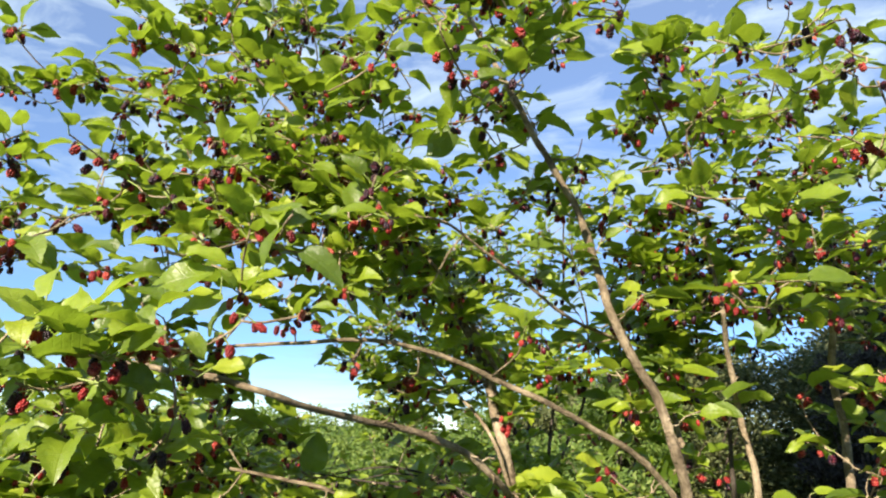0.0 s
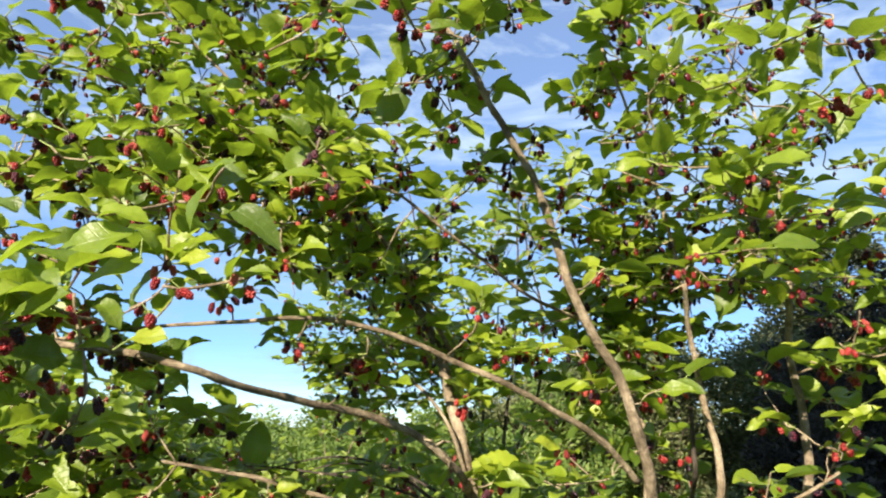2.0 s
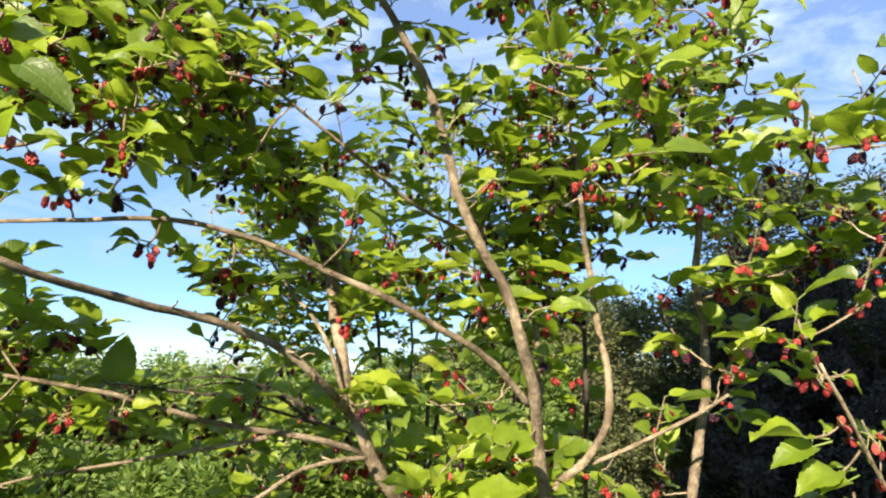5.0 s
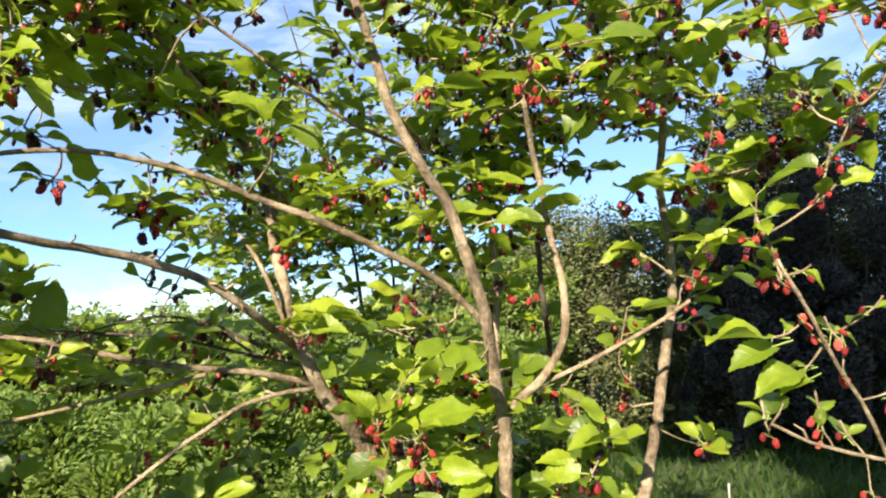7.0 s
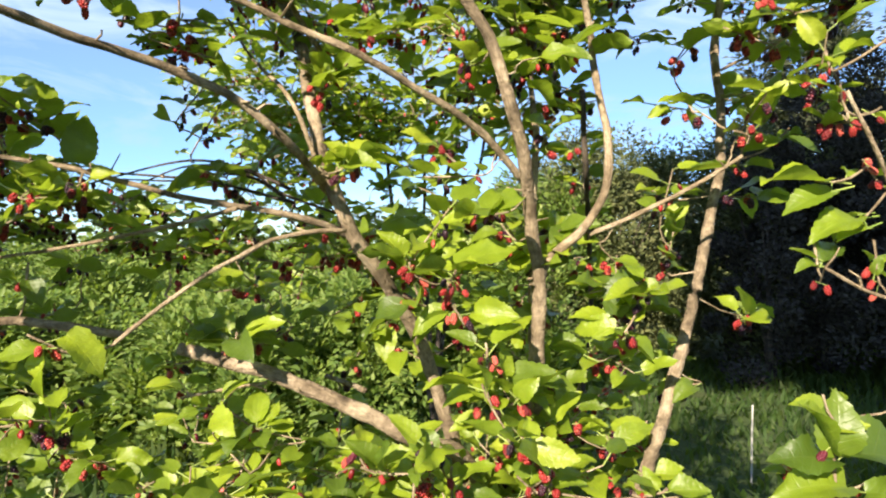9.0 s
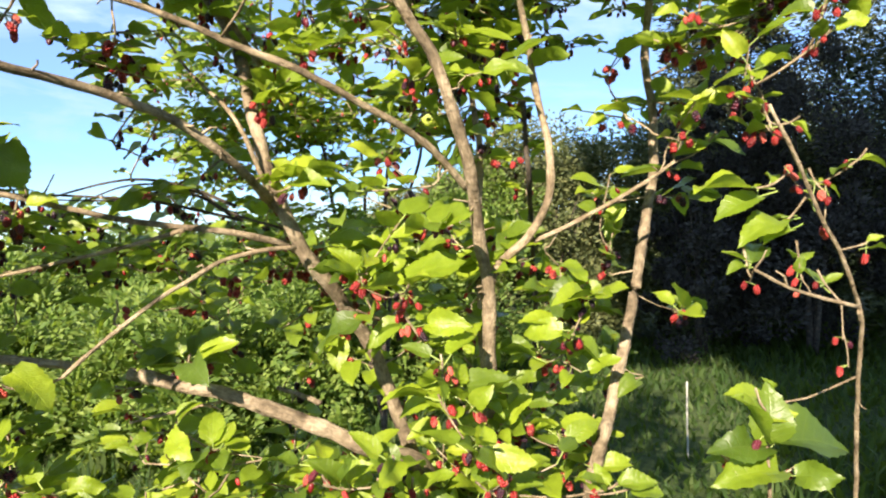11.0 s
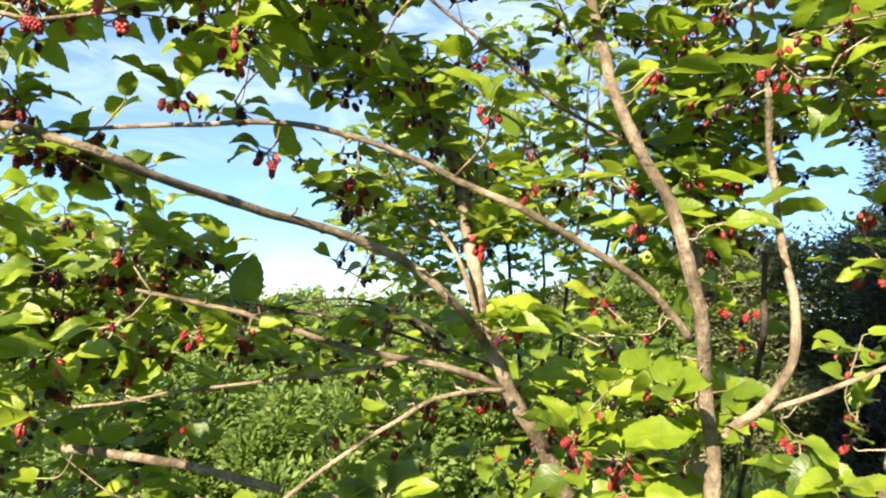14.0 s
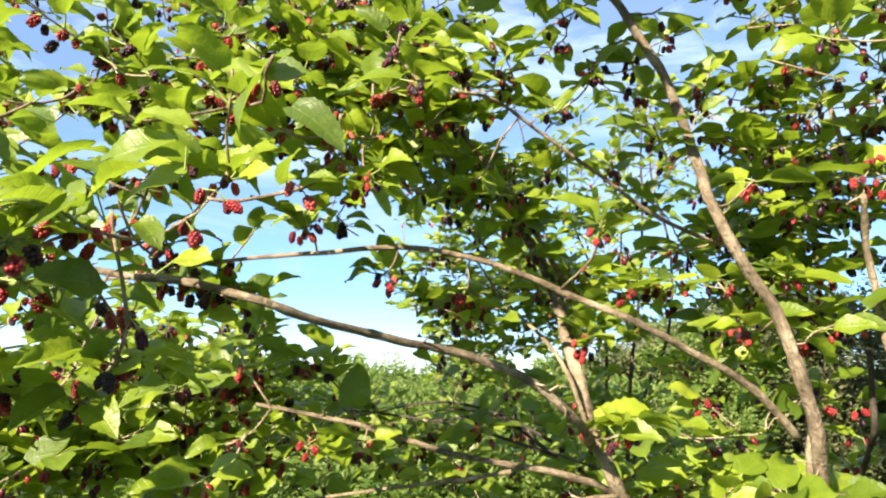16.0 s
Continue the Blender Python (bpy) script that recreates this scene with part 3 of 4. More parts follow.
B1 = [(0.492, 1.733, 1.938), (0.488, 1.646, 1.846), (0.49, 1.559, 1.763), (0.479, 1.47, 1.685), (0.463, 1.381, 1.613), (0.449, 1.297, 1.551), (0.437, 1.217, 1.496), (0.42, 1.138, 1.448)]
B2 = [(0.519, 1.266, 1.513), (0.564, 1.399, 1.446), (0.608, 1.531, 1.363), (0.652, 1.663, 1.263), (0.687, 1.795, 1.149)]
U1 = [(0.11, 1.34, 1.70), (0.0, 1.26, 1.86), (-0.14, 1.22, 2.02), (-0.30, 1.2, 2.16), (-0.45, 1.18, 2.30)]
U2 = [(-0.05, 1.52, 1.95), (-0.22, 1.5, 2.10), (-0.42, 1.48, 2.22), (-0.62, 1.42, 2.28), (-0.85, 1.36, 2.33)]
V1 = [(0.50, 1.22, 1.84), (0.48, 1.22, 1.95), (0.44, 1.21, 2.08), (0.40, 1.2, 2.2), (0.36, 1.22, 2.34)]
V2 = [(0.83, 1.4, 1.9), (0.82, 1.42, 2.1), (0.80, 1.45, 2.3), (0.77, 1.5, 2.5)]


L1_TIP = [tuple(Vector(L1[-1]) + (Vector(L1[-1]) - Vector(L1[-2])) * k + Vector((0, 0, -0.006 * k))) for k in (1, 2)]
STOOL = (0.45, 1.36, -0.05)


def down(line, *via):
    """The line carried down from its first point, by the points given, to the stool."""
    return [STOOL, *via, *line]


LINES = {
    "stem": [(down(M, (0.46, 1.34, 0.35), (0.445, 1.28, 0.8), (0.432, 1.225, 1.15), (0.436, 1.215, 1.32)) + [(0.05, 1.17, 2.33), (-0.03, 1.2, 2.5)], 0.0262, 0.0052, bark_mat),
             (down(T2, (0.44, 1.38, 0.4), (0.38, 1.38, 0.85), (0.29, 1.36, 1.18)) + [(-0.36, 1.74, 2.34)], 0.0245, 0.0105, bark_mat),
             (down(TR[::-1], (0.47, 1.36, 0.3), (0.56, 1.35, 0.66)) + [(0.83, 1.42, 1.95)], 0.0225, 0.0105, bark_mat),
             (down(B1[::-1][2:], (0.46, 1.42, 0.35), (0.47, 1.4, 0.9), (0.45, 1.33, 1.35)) + [(0.47, 1.86, 2.1)], 0.014, 0.006, twig_mat),
             ([(0.98, 1.3, -0.05), (1.04, 1.25, 0.4), (1.04, 1.21, 0.8)] + Q1[::-1], 0.0085, 0.0035, twig_mat),
             (down(B2[::-1], (0.52, 1.6, 0.5), (0.62, 1.7, 0.9)) + [(0.50, 1.22, 1.62)], 0.012, 0.006, old_shaded_mat)],
    "limb": [([(0.437, 1.215, 1.30)] + R, 0.0112, 0.0063, twig_mat), (L1 + L1_TIP, 0.0095, 0.003, bark_mat), ([(0.13, 1.27, 1.47)] + L2, 0.0098, 0.0052, bark_mat),
             ([(0.165, 1.30, 1.40)] + L3, 0.0085, 0.004, bark_mat), (L4, 0.0052, 0.0038, twig_mat), (L5, 0.0048, 0.003, twig_mat),
             ([(0.40, 1.33, 0.92), (0.33, 1.22, 1.08)] + LB[::-1], 0.019, 0.0145, bark_mat),
             (LC[::-1], 0.0085, 0.0105, bark_mat)],
    "branch": [(R2, 0.0058, 0.0042, twig_mat), ([M[5]] + T, 0.0058, 0.0035, twig_mat), (S, 0.0058, 0.0028, twig_mat),
               (Q2, 0.0042, 0.003, twig_mat), (Q4, 0.0075, 0.0035, twig_mat), ([(0.80, 1.39, 1.70), (0.88, 1.2, 1.74)] + Q3, 0.004, 0.0024, twig_mat), (LD, 0.004, 0.003, twig_mat), (LE, 0.007, 0.006, bark_mat), ([(0.14, 1.27, 1.44)] + L7, 0.003, 0.002, old_shaded_mat), (U1, 0.0075, 0.003, bark_mat), (U2, 0.0068, 0.003, bark_mat), (V1, 0.006, 0.003, twig_mat),
               (V2, 0.006, 0.003, twig_mat),
               *((line, 0.0042, 0.0016, old_shaded_mat) for line in (D1, D2, D3))],
}
SPINE = []
for kind, lines in LINES.items():
    for pts, r0, r1, mat_ in lines:
        part(kind, limb_mesh(kind, pts, 0.64 * r0, 0.64 * r1, 10, 0.012, 0.07, random.Random(len(SPINE))), mat_, tree)
        SPINE += spline(pts, 0.02)
SPINE_XYZ = np.array([tuple(p) for p in SPINE])


class Crown:
    """What is joined of the crown: leaves, stalks, berries past those that are pieces of their own."""

    def __init__(self):
        self.leaf, self.stalk, self.red, self.dark, self.twig = Heap(), Heap(), Heap(), Heap(), Heap()


def grow_shoot(r, tip, root, crown, single, leaves, size, berries, ripe, coarse=False):
    """A fruiting shoot from the wood nearest by: a short spur with leaves fanned round its tip, or a longer spray
    with leaves on alternate sides, the berries sitting close to the twig under the leaves."""
    gap = tip - root
    way = (gap.normalized() + Vector((0, 0, 0.5))).normalized()
    spray = 0.0
    if not single:
        way = (gap.normalized() * 0.5 + Vector((r.gauss(0, 0.6), r.gauss(0, 0.6), 0.18))).normalized()
        spray = r.uniform(0.03, 0.10)
    start, end = tip - way * spray * 0.5, tip + way * ((0.02 if leaves else 0.003) + spray * 0.5)
    mid = root.lerp(start, 0.5) + Vector((r.gauss(0, 0.07), r.gauss(0, 0.07), -0.07 + r.gauss(0, 0.05))) * gap.length
    thick = 0.0013 + 0.0034 * min(gap.length, 0.3) if leaves else 0.0011
    line = [root, mid, start, end]
    holder = None
    if single:
        holder = part("shoot", limb_mesh("shoot", line, thick, 0.0016 if leaves else 0.0009, 6, 0.02, 0.04, r), twig_mat, tree)
    else:
        soft = spline(line, max(gap.length / 6, 0.015))
        for k, (a, b) in enumerate(zip(soft, soft[1:])):
            crown.twig.add(stalk_arrays(a, b, thick + (0.0015 - thick) * k / len(soft)), IDENTITY)
    turn = r.uniform(0, 6.28)
    across = way.cross(Vector((0, 0, 1)))
    across = across.normalized() if across.length > 0.1 else Vector((1, 0, 0))
    for k in range(leaves):
        along = k / max(leaves - 1, 1)
        if spray > 0.05:
            flank = across if k % 2 else -across
            out = (flank * r.uniform(0.5, 1.1) + way * r.uniform(0.2, 0.8) + Vector((0, 0, r.uniform(-0.25, 0.5)))).normalized()
            node = start.lerp(end, along)
        else:
            az = turn + k * 2.4 + r.gauss(0, 0.35)
            out = (Vector((math.cos(az), math.sin(az), 0)) + way * r.uniform(0.1, 0.8) + Vector((0, 0, r.uniform(-0.2, 0.7)))).normalized()
            node = tip + way * (0.024 * along - 0.014)
        foot = node + out * r.uniform(0.010, 0.026)
        scale = size * r.uniform(0.6, 1.18)
        lie = Vector((r.gauss(0, 0.5), r.gauss(0, 0.5), 0.85)) + 0.6 * to_sun
        m = aim(foot, out + Vector((0, 0, r.uniform(-0.3, 0.2))), lie, scale)
        crown.stalk.add(stalk_arrays(node, foot + out * 0.01 * scale, 0.0012), IDENTITY)
        if single:
            part("leaf", r.choice(LEAF_MESHES), None, holder, "", m)
        else:
            crown.leaf.add(r.choice(COARSE_FORMS if coarse else LEAF_FORMS), m)
    for k in range(berries):
        az = r.uniform(0, 6.28)
        node = start.lerp(end, r.uniform(0.1, 0.8)) if spray > 0.05 else tip
        spot = node + Vector((math.cos(az), math.sin(az), 0)) * r.uniform(0.002, 0.011) + Vector((0, 0, r.uniform(-0.012, 0.008)))
        foot = spot + Vector((math.cos(az) * 0.004, math.sin(az) * 0.004, -r.uniform(0.000, 0.005)))
        crown.stalk.add(stalk_arrays(node, foot, 0.0007), IDENTITY)
        tone = "dark" if r.random() < ripe else "red"
        long_ = r.uniform(0.0125, 0.0185) * (1.0 if tone == "dark" else 0.92) * (0.88 if single else 1.0)
        m = aim(foot, (r.gauss(0, 1), r.gauss(0, 1), 0.05), Vector((-math.cos(az) * r.uniform(0.0, 1.6), -math.sin(az) * r.uniform(0.0, 1.6), 1)), long_)
        if single:
            part("berry", r.choice(BERRY_MESHES[tone]), None, holder, "ripe black berry" if tone == "dark" else "unripe red berry", m)
        else:
            (crown.dark if tone == "dark" else crown.red).add(r.choice(BERRY_FORMS if coarse else KNOBBLY_FORMS), m)


crown = Crown()
sr = random.Random(21)
SHOOTS = {}
SHOOTS['side'] = [(0.72, 1.08, 1.75), (0.71, 1.10, 1.71), (0.81, 0.97, 1.69), (0.82, 0.99, 1.65), (0.79, 1.08, 1.55), (0.68, 0.99, 1.13), (0.75, 1.03, 1.61), (0.83, 0.95, 1.74)]
SHOOTS['near'] = [(-0.09, 0.92, 1.89), (-0.25, 0.80, 1.83), (-0.23, 0.76, 1.72), (-0.25, 0.74, 1.69), (-0.29, 0.66, 1.67), (-0.34, 0.63, 1.66), (-0.35, 0.69, 1.58), (-0.29, 0.66, 1.63), (-0.33, 0.89, 1.62), (-0.30, 0.74, 1.57), (-0.35, 0.69, 1.63), (-0.38, 0.83, 1.63), (-0.36, 0.80, 1.67), (-0.28, 0.83, 1.72), (-0.26, 0.83, 1.75), (-0.36, 0.86, 1.58), (0.38, 0.91, 1.76), (-0.02, 0.96, 1.79), (-0.40, 0.67, 1.69), (-0.40, 0.67, 1.62), (-0.40, 0.73, 1.56), (-0.35, 0.79, 1.54), (-0.46, 0.72, 1.67), (-0.34, 0.64, 1.74), (-0.28, 0.67, 1.72), (-0.27, 0.88, 1.79)]
SHOOTS['middle'] = [(-0.52, 0.95, 1.90), (-0.54, 0.89, 1.86), (-0.56, 0.83, 1.81), (-0.12, 0.94, 1.94), (-0.37, 0.97, 1.87), (-0.21, 1.02, 1.84), (-0.15, 0.96, 1.79), (-0.25, 1.04, 1.75), (-0.28, 0.96, 1.65), (-0.38, 1.20, 1.57), (-0.19, 1.12, 1.52), (0.03, 1.11, 1.71), (0.16, 1.22, 1.88), (0.18, 1.13, 1.67), (0.12, 1.05, 1.75), (0.33, 1.18, 1.64), (0.30, 1.29, 1.54), (-0.21, 1.11, 1.87), (-0.16, 1.11, 1.70), (0.18, 1.28, 1.70), (0.34, 1.27, 1.65), (0.12, 1.26, 1.62), (0.25, 1.19, 1.35), (0.30, 1.12, 1.35), (0.31, 1.15, 1.30), (0.64, 1.10, 1.80), (0.55, 1.18, 1.27), (-0.22, 1.17, 1.53), (-0.23, 1.25, 1.45), (-0.10, 1.19, 1.26)]
SHOOTS['middle b'] = [(-0.09, 1.26, 1.22), (-0.00, 1.24, 1.25), (0.34, 1.09, 1.20), (0.38, 1.11, 1.19), (-0.46, 1.07, 1.83), (-0.42, 1.00, 1.72), (-0.33, 1.00, 1.75), (-0.17, 1.05, 1.83), (-0.19, 1.05, 1.80), (-0.19, 1.18, 1.47), (-0.37, 1.17, 1.47), (0.16, 1.18, 1.50), (0.34, 1.09, 1.25), (0.36, 1.02, 1.16), (0.18, 1.10, 1.13), (0.27, 1.03, 1.15), (0.55, 1.08, 1.17), (0.76, 0.89, 1.84), (0.73, 0.95, 1.86), (0.78, 0.84, 1.83), (0.50, 0.95, 1.94), (-0.47, 0.88, 1.79), (-0.40, 0.86, 1.73), (-0.35, 0.91, 1.84), (-0.26, 0.96, 1.85), (-0.44, 0.89, 1.56), (-0.49, 0.87, 1.62), (0.30, 1.23, 1.35), (0.26, 1.29, 1.36), (0.31, 1.23, 1.29)]
SHOOTS['middle c'] = [(0.58, 1.18, 1.32), (0.01, 1.19, 1.26), (-0.08, 1.15, 1.27), (-0.03, 1.24, 1.16), (0.03, 1.23, 1.13)]
SHOOTS['high'] = [(-0.82, 1.10, 2.28), (-0.60, 1.11, 2.27), (-0.58, 1.14, 2.33), (-0.75, 1.13, 2.19), (-0.72, 1.15, 2.20), (-0.68, 1.15, 2.22), (-0.64, 1.22, 2.26), (-0.66, 1.24, 2.21), (-0.69, 1.45, 2.37), (-0.60, 1.54, 2.37), (-0.65, 1.55, 2.34), (-0.47, 1.14, 2.03), (-0.71, 0.99, 1.98), (-0.51, 1.09, 1.99), (-0.37, 1.15, 2.01), (-0.48, 1.20, 1.99), (-0.52, 1.14, 2.28), (-0.31, 1.21, 2.39), (-0.20, 1.11, 2.25), (-0.12, 0.96, 2.19), (-0.28, 1.21, 2.21), (-0.09, 1.28, 2.23), (0.28, 1.11, 2.36), (0.09, 0.89, 2.14), (0.03, 1.04, 2.12), (0.09, 1.50, 2.23), (0.39, 1.16, 2.27), (0.41, 1.17, 2.22), (0.35, 1.23, 2.18), (0.49, 1.16, 2.19)]
SHOOTS['high b'] = [(0.44, 1.18, 2.01), (0.81, 1.64, 2.65), (0.83, 1.58, 2.40), (0.95, 1.64, 2.30), (1.00, 1.65, 2.28), (0.21, 1.34, 2.05), (0.27, 1.15, 1.95), (0.83, 1.37, 1.95), (0.08, 1.63, 2.01), (-0.74, 1.33, 2.03), (-0.07, 1.18, 2.00), (0.55, 0.84, 2.16), (0.51, 0.81, 2.08), (0.52, 0.79, 1.97), (0.56, 0.97, 2.25), (0.49, 1.04, 2.00)]
SHOOTS['far'] = [(-0.29, 1.27, 1.57), (0.29, 1.50, 1.71), (0.51, 1.69, 1.86), (0.50, 1.32, 1.74), (0.62, 1.57, 1.68), (0.64, 1.14, 1.93), (0.72, 1.17, 1.69), (-0.28, 1.33, 1.82), (0.22, 1.29, 1.72), (0.40, 1.34, 1.43), (0.48, 1.30, 1.41), (0.45, 1.29, 1.52), (0.69, 1.35, 1.38), (0.49, 1.43, 1.64), (0.57, 1.58, 1.70), (0.78, 1.09, 1.61), (0.82, 1.35, 1.27), (0.84, 1.41, 1.48), (-0.03, 1.55, 1.32), (-0.33, 1.29, 1.58), (-0.29, 1.26, 1.47), (-0.24, 1.28, 1.46), (-0.18, 1.52, 1.40), (0.01, 1.57, 1.22), (0.15, 1.47, 1.17), (-0.06, 1.40, 1.11)]
SHOOTS['far b'] = [(-0.25, 1.24, 1.13), (-0.46, 1.52, 0.99), (-0.22, 1.27, 1.08), (0.53, 1.19, 1.11), (0.43, 1.25, 1.03), (0.74, 1.20, 1.57), (-0.83, 1.49, 1.39), (-0.39, 1.29, 1.42), (-0.48, 1.24, 1.37), (-0.01, 1.31, 1.24), (-0.39, 1.31, 1.21), (0.55, 1.23, 1.33), (0.57, 1.23, 1.27), (-0.06, 1.51, 1.49), (0.11, 1.48, 1.49), (0.13, 1.47, 1.43)]
GROUPS = {'side': (True, 1, 3, 0.045, 3, 5, 0.1), 'near': (True, 4, 6, 0.061, 3, 5, 0.4), 'middle': (True, 4, 6, 0.057, 4, 6, 0.3), 'middle b': (True, 4, 6, 0.057, 4, 6, 0.3), 'middle c': (True, 4, 6, 0.057, 4, 6, 0.3), 'high': (False, 6, 9, 0.052, 4, 7, 0.5), 'high b': (False, 6, 9, 0.052, 4, 7, 0.5), 'far': (False, 5, 8, 0.058, 4, 7, 0.45), 'far b': (False, 5, 8, 0.058, 4, 7, 0.45)}

PLAN = []
for group, spots in SHOOTS.items():
    single, lo, hi, size, bmin, bmax, ripe = GROUPS[group]
    for spot in spots:
        PLAN.append((Vector(spot), single, sr.randint(lo, hi), size, sr.randint(bmin, bmax), ripe, False))


LARGE_LEAVES = {}
LARGE_LEAVES['round the fork'] = [(0.131, 1.216, 1.506, 0.237, 1.195, 1.529), (0.131, 1.216, 1.504, 0.144, 1.205, 1.471), (0.294, 1.162, 1.305, 0.240, 1.155, 1.281), (0.244, 1.196, 1.309, 0.177, 1.191, 1.268), (0.236, 1.193, 1.376, 0.209, 1.182, 1.419), (0.240, 1.193, 1.379, 0.280, 1.176, 1.417), (0.304, 1.138, 1.369, 0.385, 1.119, 1.393), (0.510, 1.265, 1.551, 0.546, 1.249, 1.567), (0.753, 1.267, 1.515, 0.673, 1.262, 1.509), (0.771, 1.265, 1.538, 0.824, 1.248, 1.561), (0.838, 1.259, 1.560, 0.889, 1.244, 1.536)]
LARGE_LEAVES['low rosettes'] = [(0.356, 1.141, 1.213, 0.277, 1.136, 1.191), (0.353, 1.141, 1.217, 0.329, 1.129, 1.256), (0.368, 1.140, 1.217, 0.371, 1.126, 1.260), (0.379, 1.139, 1.213, 0.455, 1.120, 1.226), (0.387, 1.139, 1.206, 0.437, 1.124, 1.175), (0.546, 1.223, 1.282, 0.480, 1.216, 1.301), (0.550, 1.223, 1.290, 0.561, 1.206, 1.367), (0.567, 1.221, 1.294, 0.634, 1.203, 1.306), (0.567, 1.223, 1.248, 0.625, 1.208, 1.221), (0.836, 1.136, 1.159, 0.767, 1.128, 1.190), (0.844, 1.135, 1.159, 0.829, 1.122, 1.201)]
LARGE_LEAVES['low side'] = [(-0.176, 1.060, 1.273, -0.177, 1.050, 1.211), (-0.150, 1.057, 1.289, -0.096, 1.042, 1.249), (-0.255, 1.183, 1.346, -0.230, 1.170, 1.313), (-0.073, 1.169, 1.338, -0.105, 1.161, 1.313), (-0.068, 1.292, 1.272, -0.018, 1.276, 1.269), (-0.017, 1.288, 1.263, 0.035, 1.271, 1.288), (-0.243, 1.295, 1.515, -0.220, 1.278, 1.589), (-0.292, 1.325, 1.605, -0.338, 1.314, 1.661)]
LARGE_LEAVES['over the fork'] = [(0.482, 1.148, 1.845, 0.387, 1.141, 1.872), (0.482, 1.148, 1.847, 0.546, 1.118, 1.891), (0.482, 1.147, 1.853, 0.481, 1.126, 1.889), (-0.025, 1.107, 1.836, -0.010, 1.100, 1.805), (-0.049, 1.112, 1.827, -0.094, 1.107, 1.820), (-0.118, 1.123, 1.813, -0.121, 1.121, 1.766), (0.583, 0.816, 1.995, 0.526, 0.821, 1.945), (0.587, 0.816, 1.992, 0.636, 0.802, 1.974), (0.793, 1.054, 1.968, 0.806, 1.054, 1.902), (0.153, 1.124, 2.144, 0.219, 1.106, 2.133), (0.214, 1.121, 2.074, 0.282, 1.107, 2.045), (0.574, 1.162, 1.825, 0.524, 1.168, 1.766), (-0.276, 1.125, 1.845, -0.241, 1.103, 1.870), (-0.174, 1.020, 1.945, -0.237, 1.004, 1.996)]
LARGE_LEAVES['side above'] = [(-0.335, 0.948, 1.838, -0.381, 0.926, 1.880), (-0.301, 0.976, 1.879, -0.342, 0.957, 1.903), (-0.202, 0.986, 1.862, -0.250, 0.968, 1.879), (-0.175, 0.989, 1.854, -0.180, 0.970, 1.906), (-0.155, 1.010, 1.863, -0.163, 0.994, 1.890), (-0.389, 0.901, 1.779, -0.446, 0.880, 1.808), (-0.416, 0.905, 1.730, -0.441, 0.893, 1.714)]
LARGE_LEAVES['low front'] = [(0.199, 1.06, 1.126, 0.174, 1.048, 1.171), (0.206, 1.06, 1.129, 0.24, 1.048, 1.16), (0.288, 1.06, 1.116, 0.261, 1.048, 1.154), (0.302, 1.06, 1.115, 0.344, 1.048, 1.135), (0.389, 1.06, 1.102, 0.419, 1.048, 1.126), (0.418, 1.06, 1.099, 0.456, 1.048, 1.112), (0.54, 1.06, 1.086, 0.513, 1.048, 1.116), (0.564, 1.06, 1.087, 0.614, 1.048, 1.097), (0.58, 1.06, 1.08, 0.626, 1.048, 1.081)]
LARGE_LEAVES['low end'] = [(0.724, 0.98, 1.153, 0.729, 0.968, 1.232), (0.72, 0.98, 1.156, 0.687, 0.968, 1.219), (0.731, 0.98, 1.152, 0.846, 0.968, 1.162), (0.723, 0.98, 1.145, 0.64, 0.968, 1.168), (0.738, 0.98, 1.116, 0.642, 0.968, 1.131), (0.761, 0.98, 1.106, 0.831, 0.968, 1.088), (0.721, 0.98, 1.181, 0.759, 0.968, 1.191)]
LARGE_LEAVES['sapling'] = [(0.792, 1.03, 1.558, 0.835, 1.018, 1.534), (0.826, 1.03, 1.478, 0.877, 1.018, 1.463), (0.779, 1.03, 1.467, 0.656, 1.018, 1.475), (0.783, 1.03, 1.464, 0.681, 1.018, 1.441), (0.815, 1.03, 1.428, 0.712, 1.018, 1.415), (0.819, 1.03, 1.42, 0.751, 1.018, 1.397), (0.837, 1.03, 1.436, 0.813, 1.018, 1.47), (0.744, 1.03, 1.372, 0.692, 1.018, 1.39), (0.744, 1.03, 1.366, 0.699, 1.018, 1.368), (0.807, 1.03, 1.347, 0.807, 1.018, 1.381), (0.842, 1.03, 1.336, 0.867, 1.018, 1.354), (0.906, 1.03, 1.388, 0.931, 1.018, 1.403), (0.891, 1.03, 1.504, 0.942, 1.018, 1.5), (0.774, 1.03, 1.568, 0.718, 1.018, 1.599)]
LARGE_LEAVES['near end'] = [(-0.267, 0.74, 1.758, -0.348, 0.728, 1.738), (-0.254, 0.74, 1.733, -0.306, 0.728, 1.706), (-0.329, 0.74, 1.687, -0.384, 0.728, 1.681), (-0.383, 0.74, 1.665, -0.388, 0.728, 1.621), (-0.327, 0.74, 1.671, -0.283, 0.728, 1.658), (-0.353, 0.74, 1.709, -0.364, 0.728, 1.738), (-0.381, 0.74, 1.778, -0.424, 0.728, 1.789), (-0.196, 0.74, 1.813, -0.221, 0.728, 1.764), (-0.3, 0.74, 1.778, -0.246, 0.728, 1.783), (-0.167, 0.74, 1.787, -0.112, 0.728, 1.754), (-0.151, 0.74, 1.718, -0.119, 0.728, 1.726)]
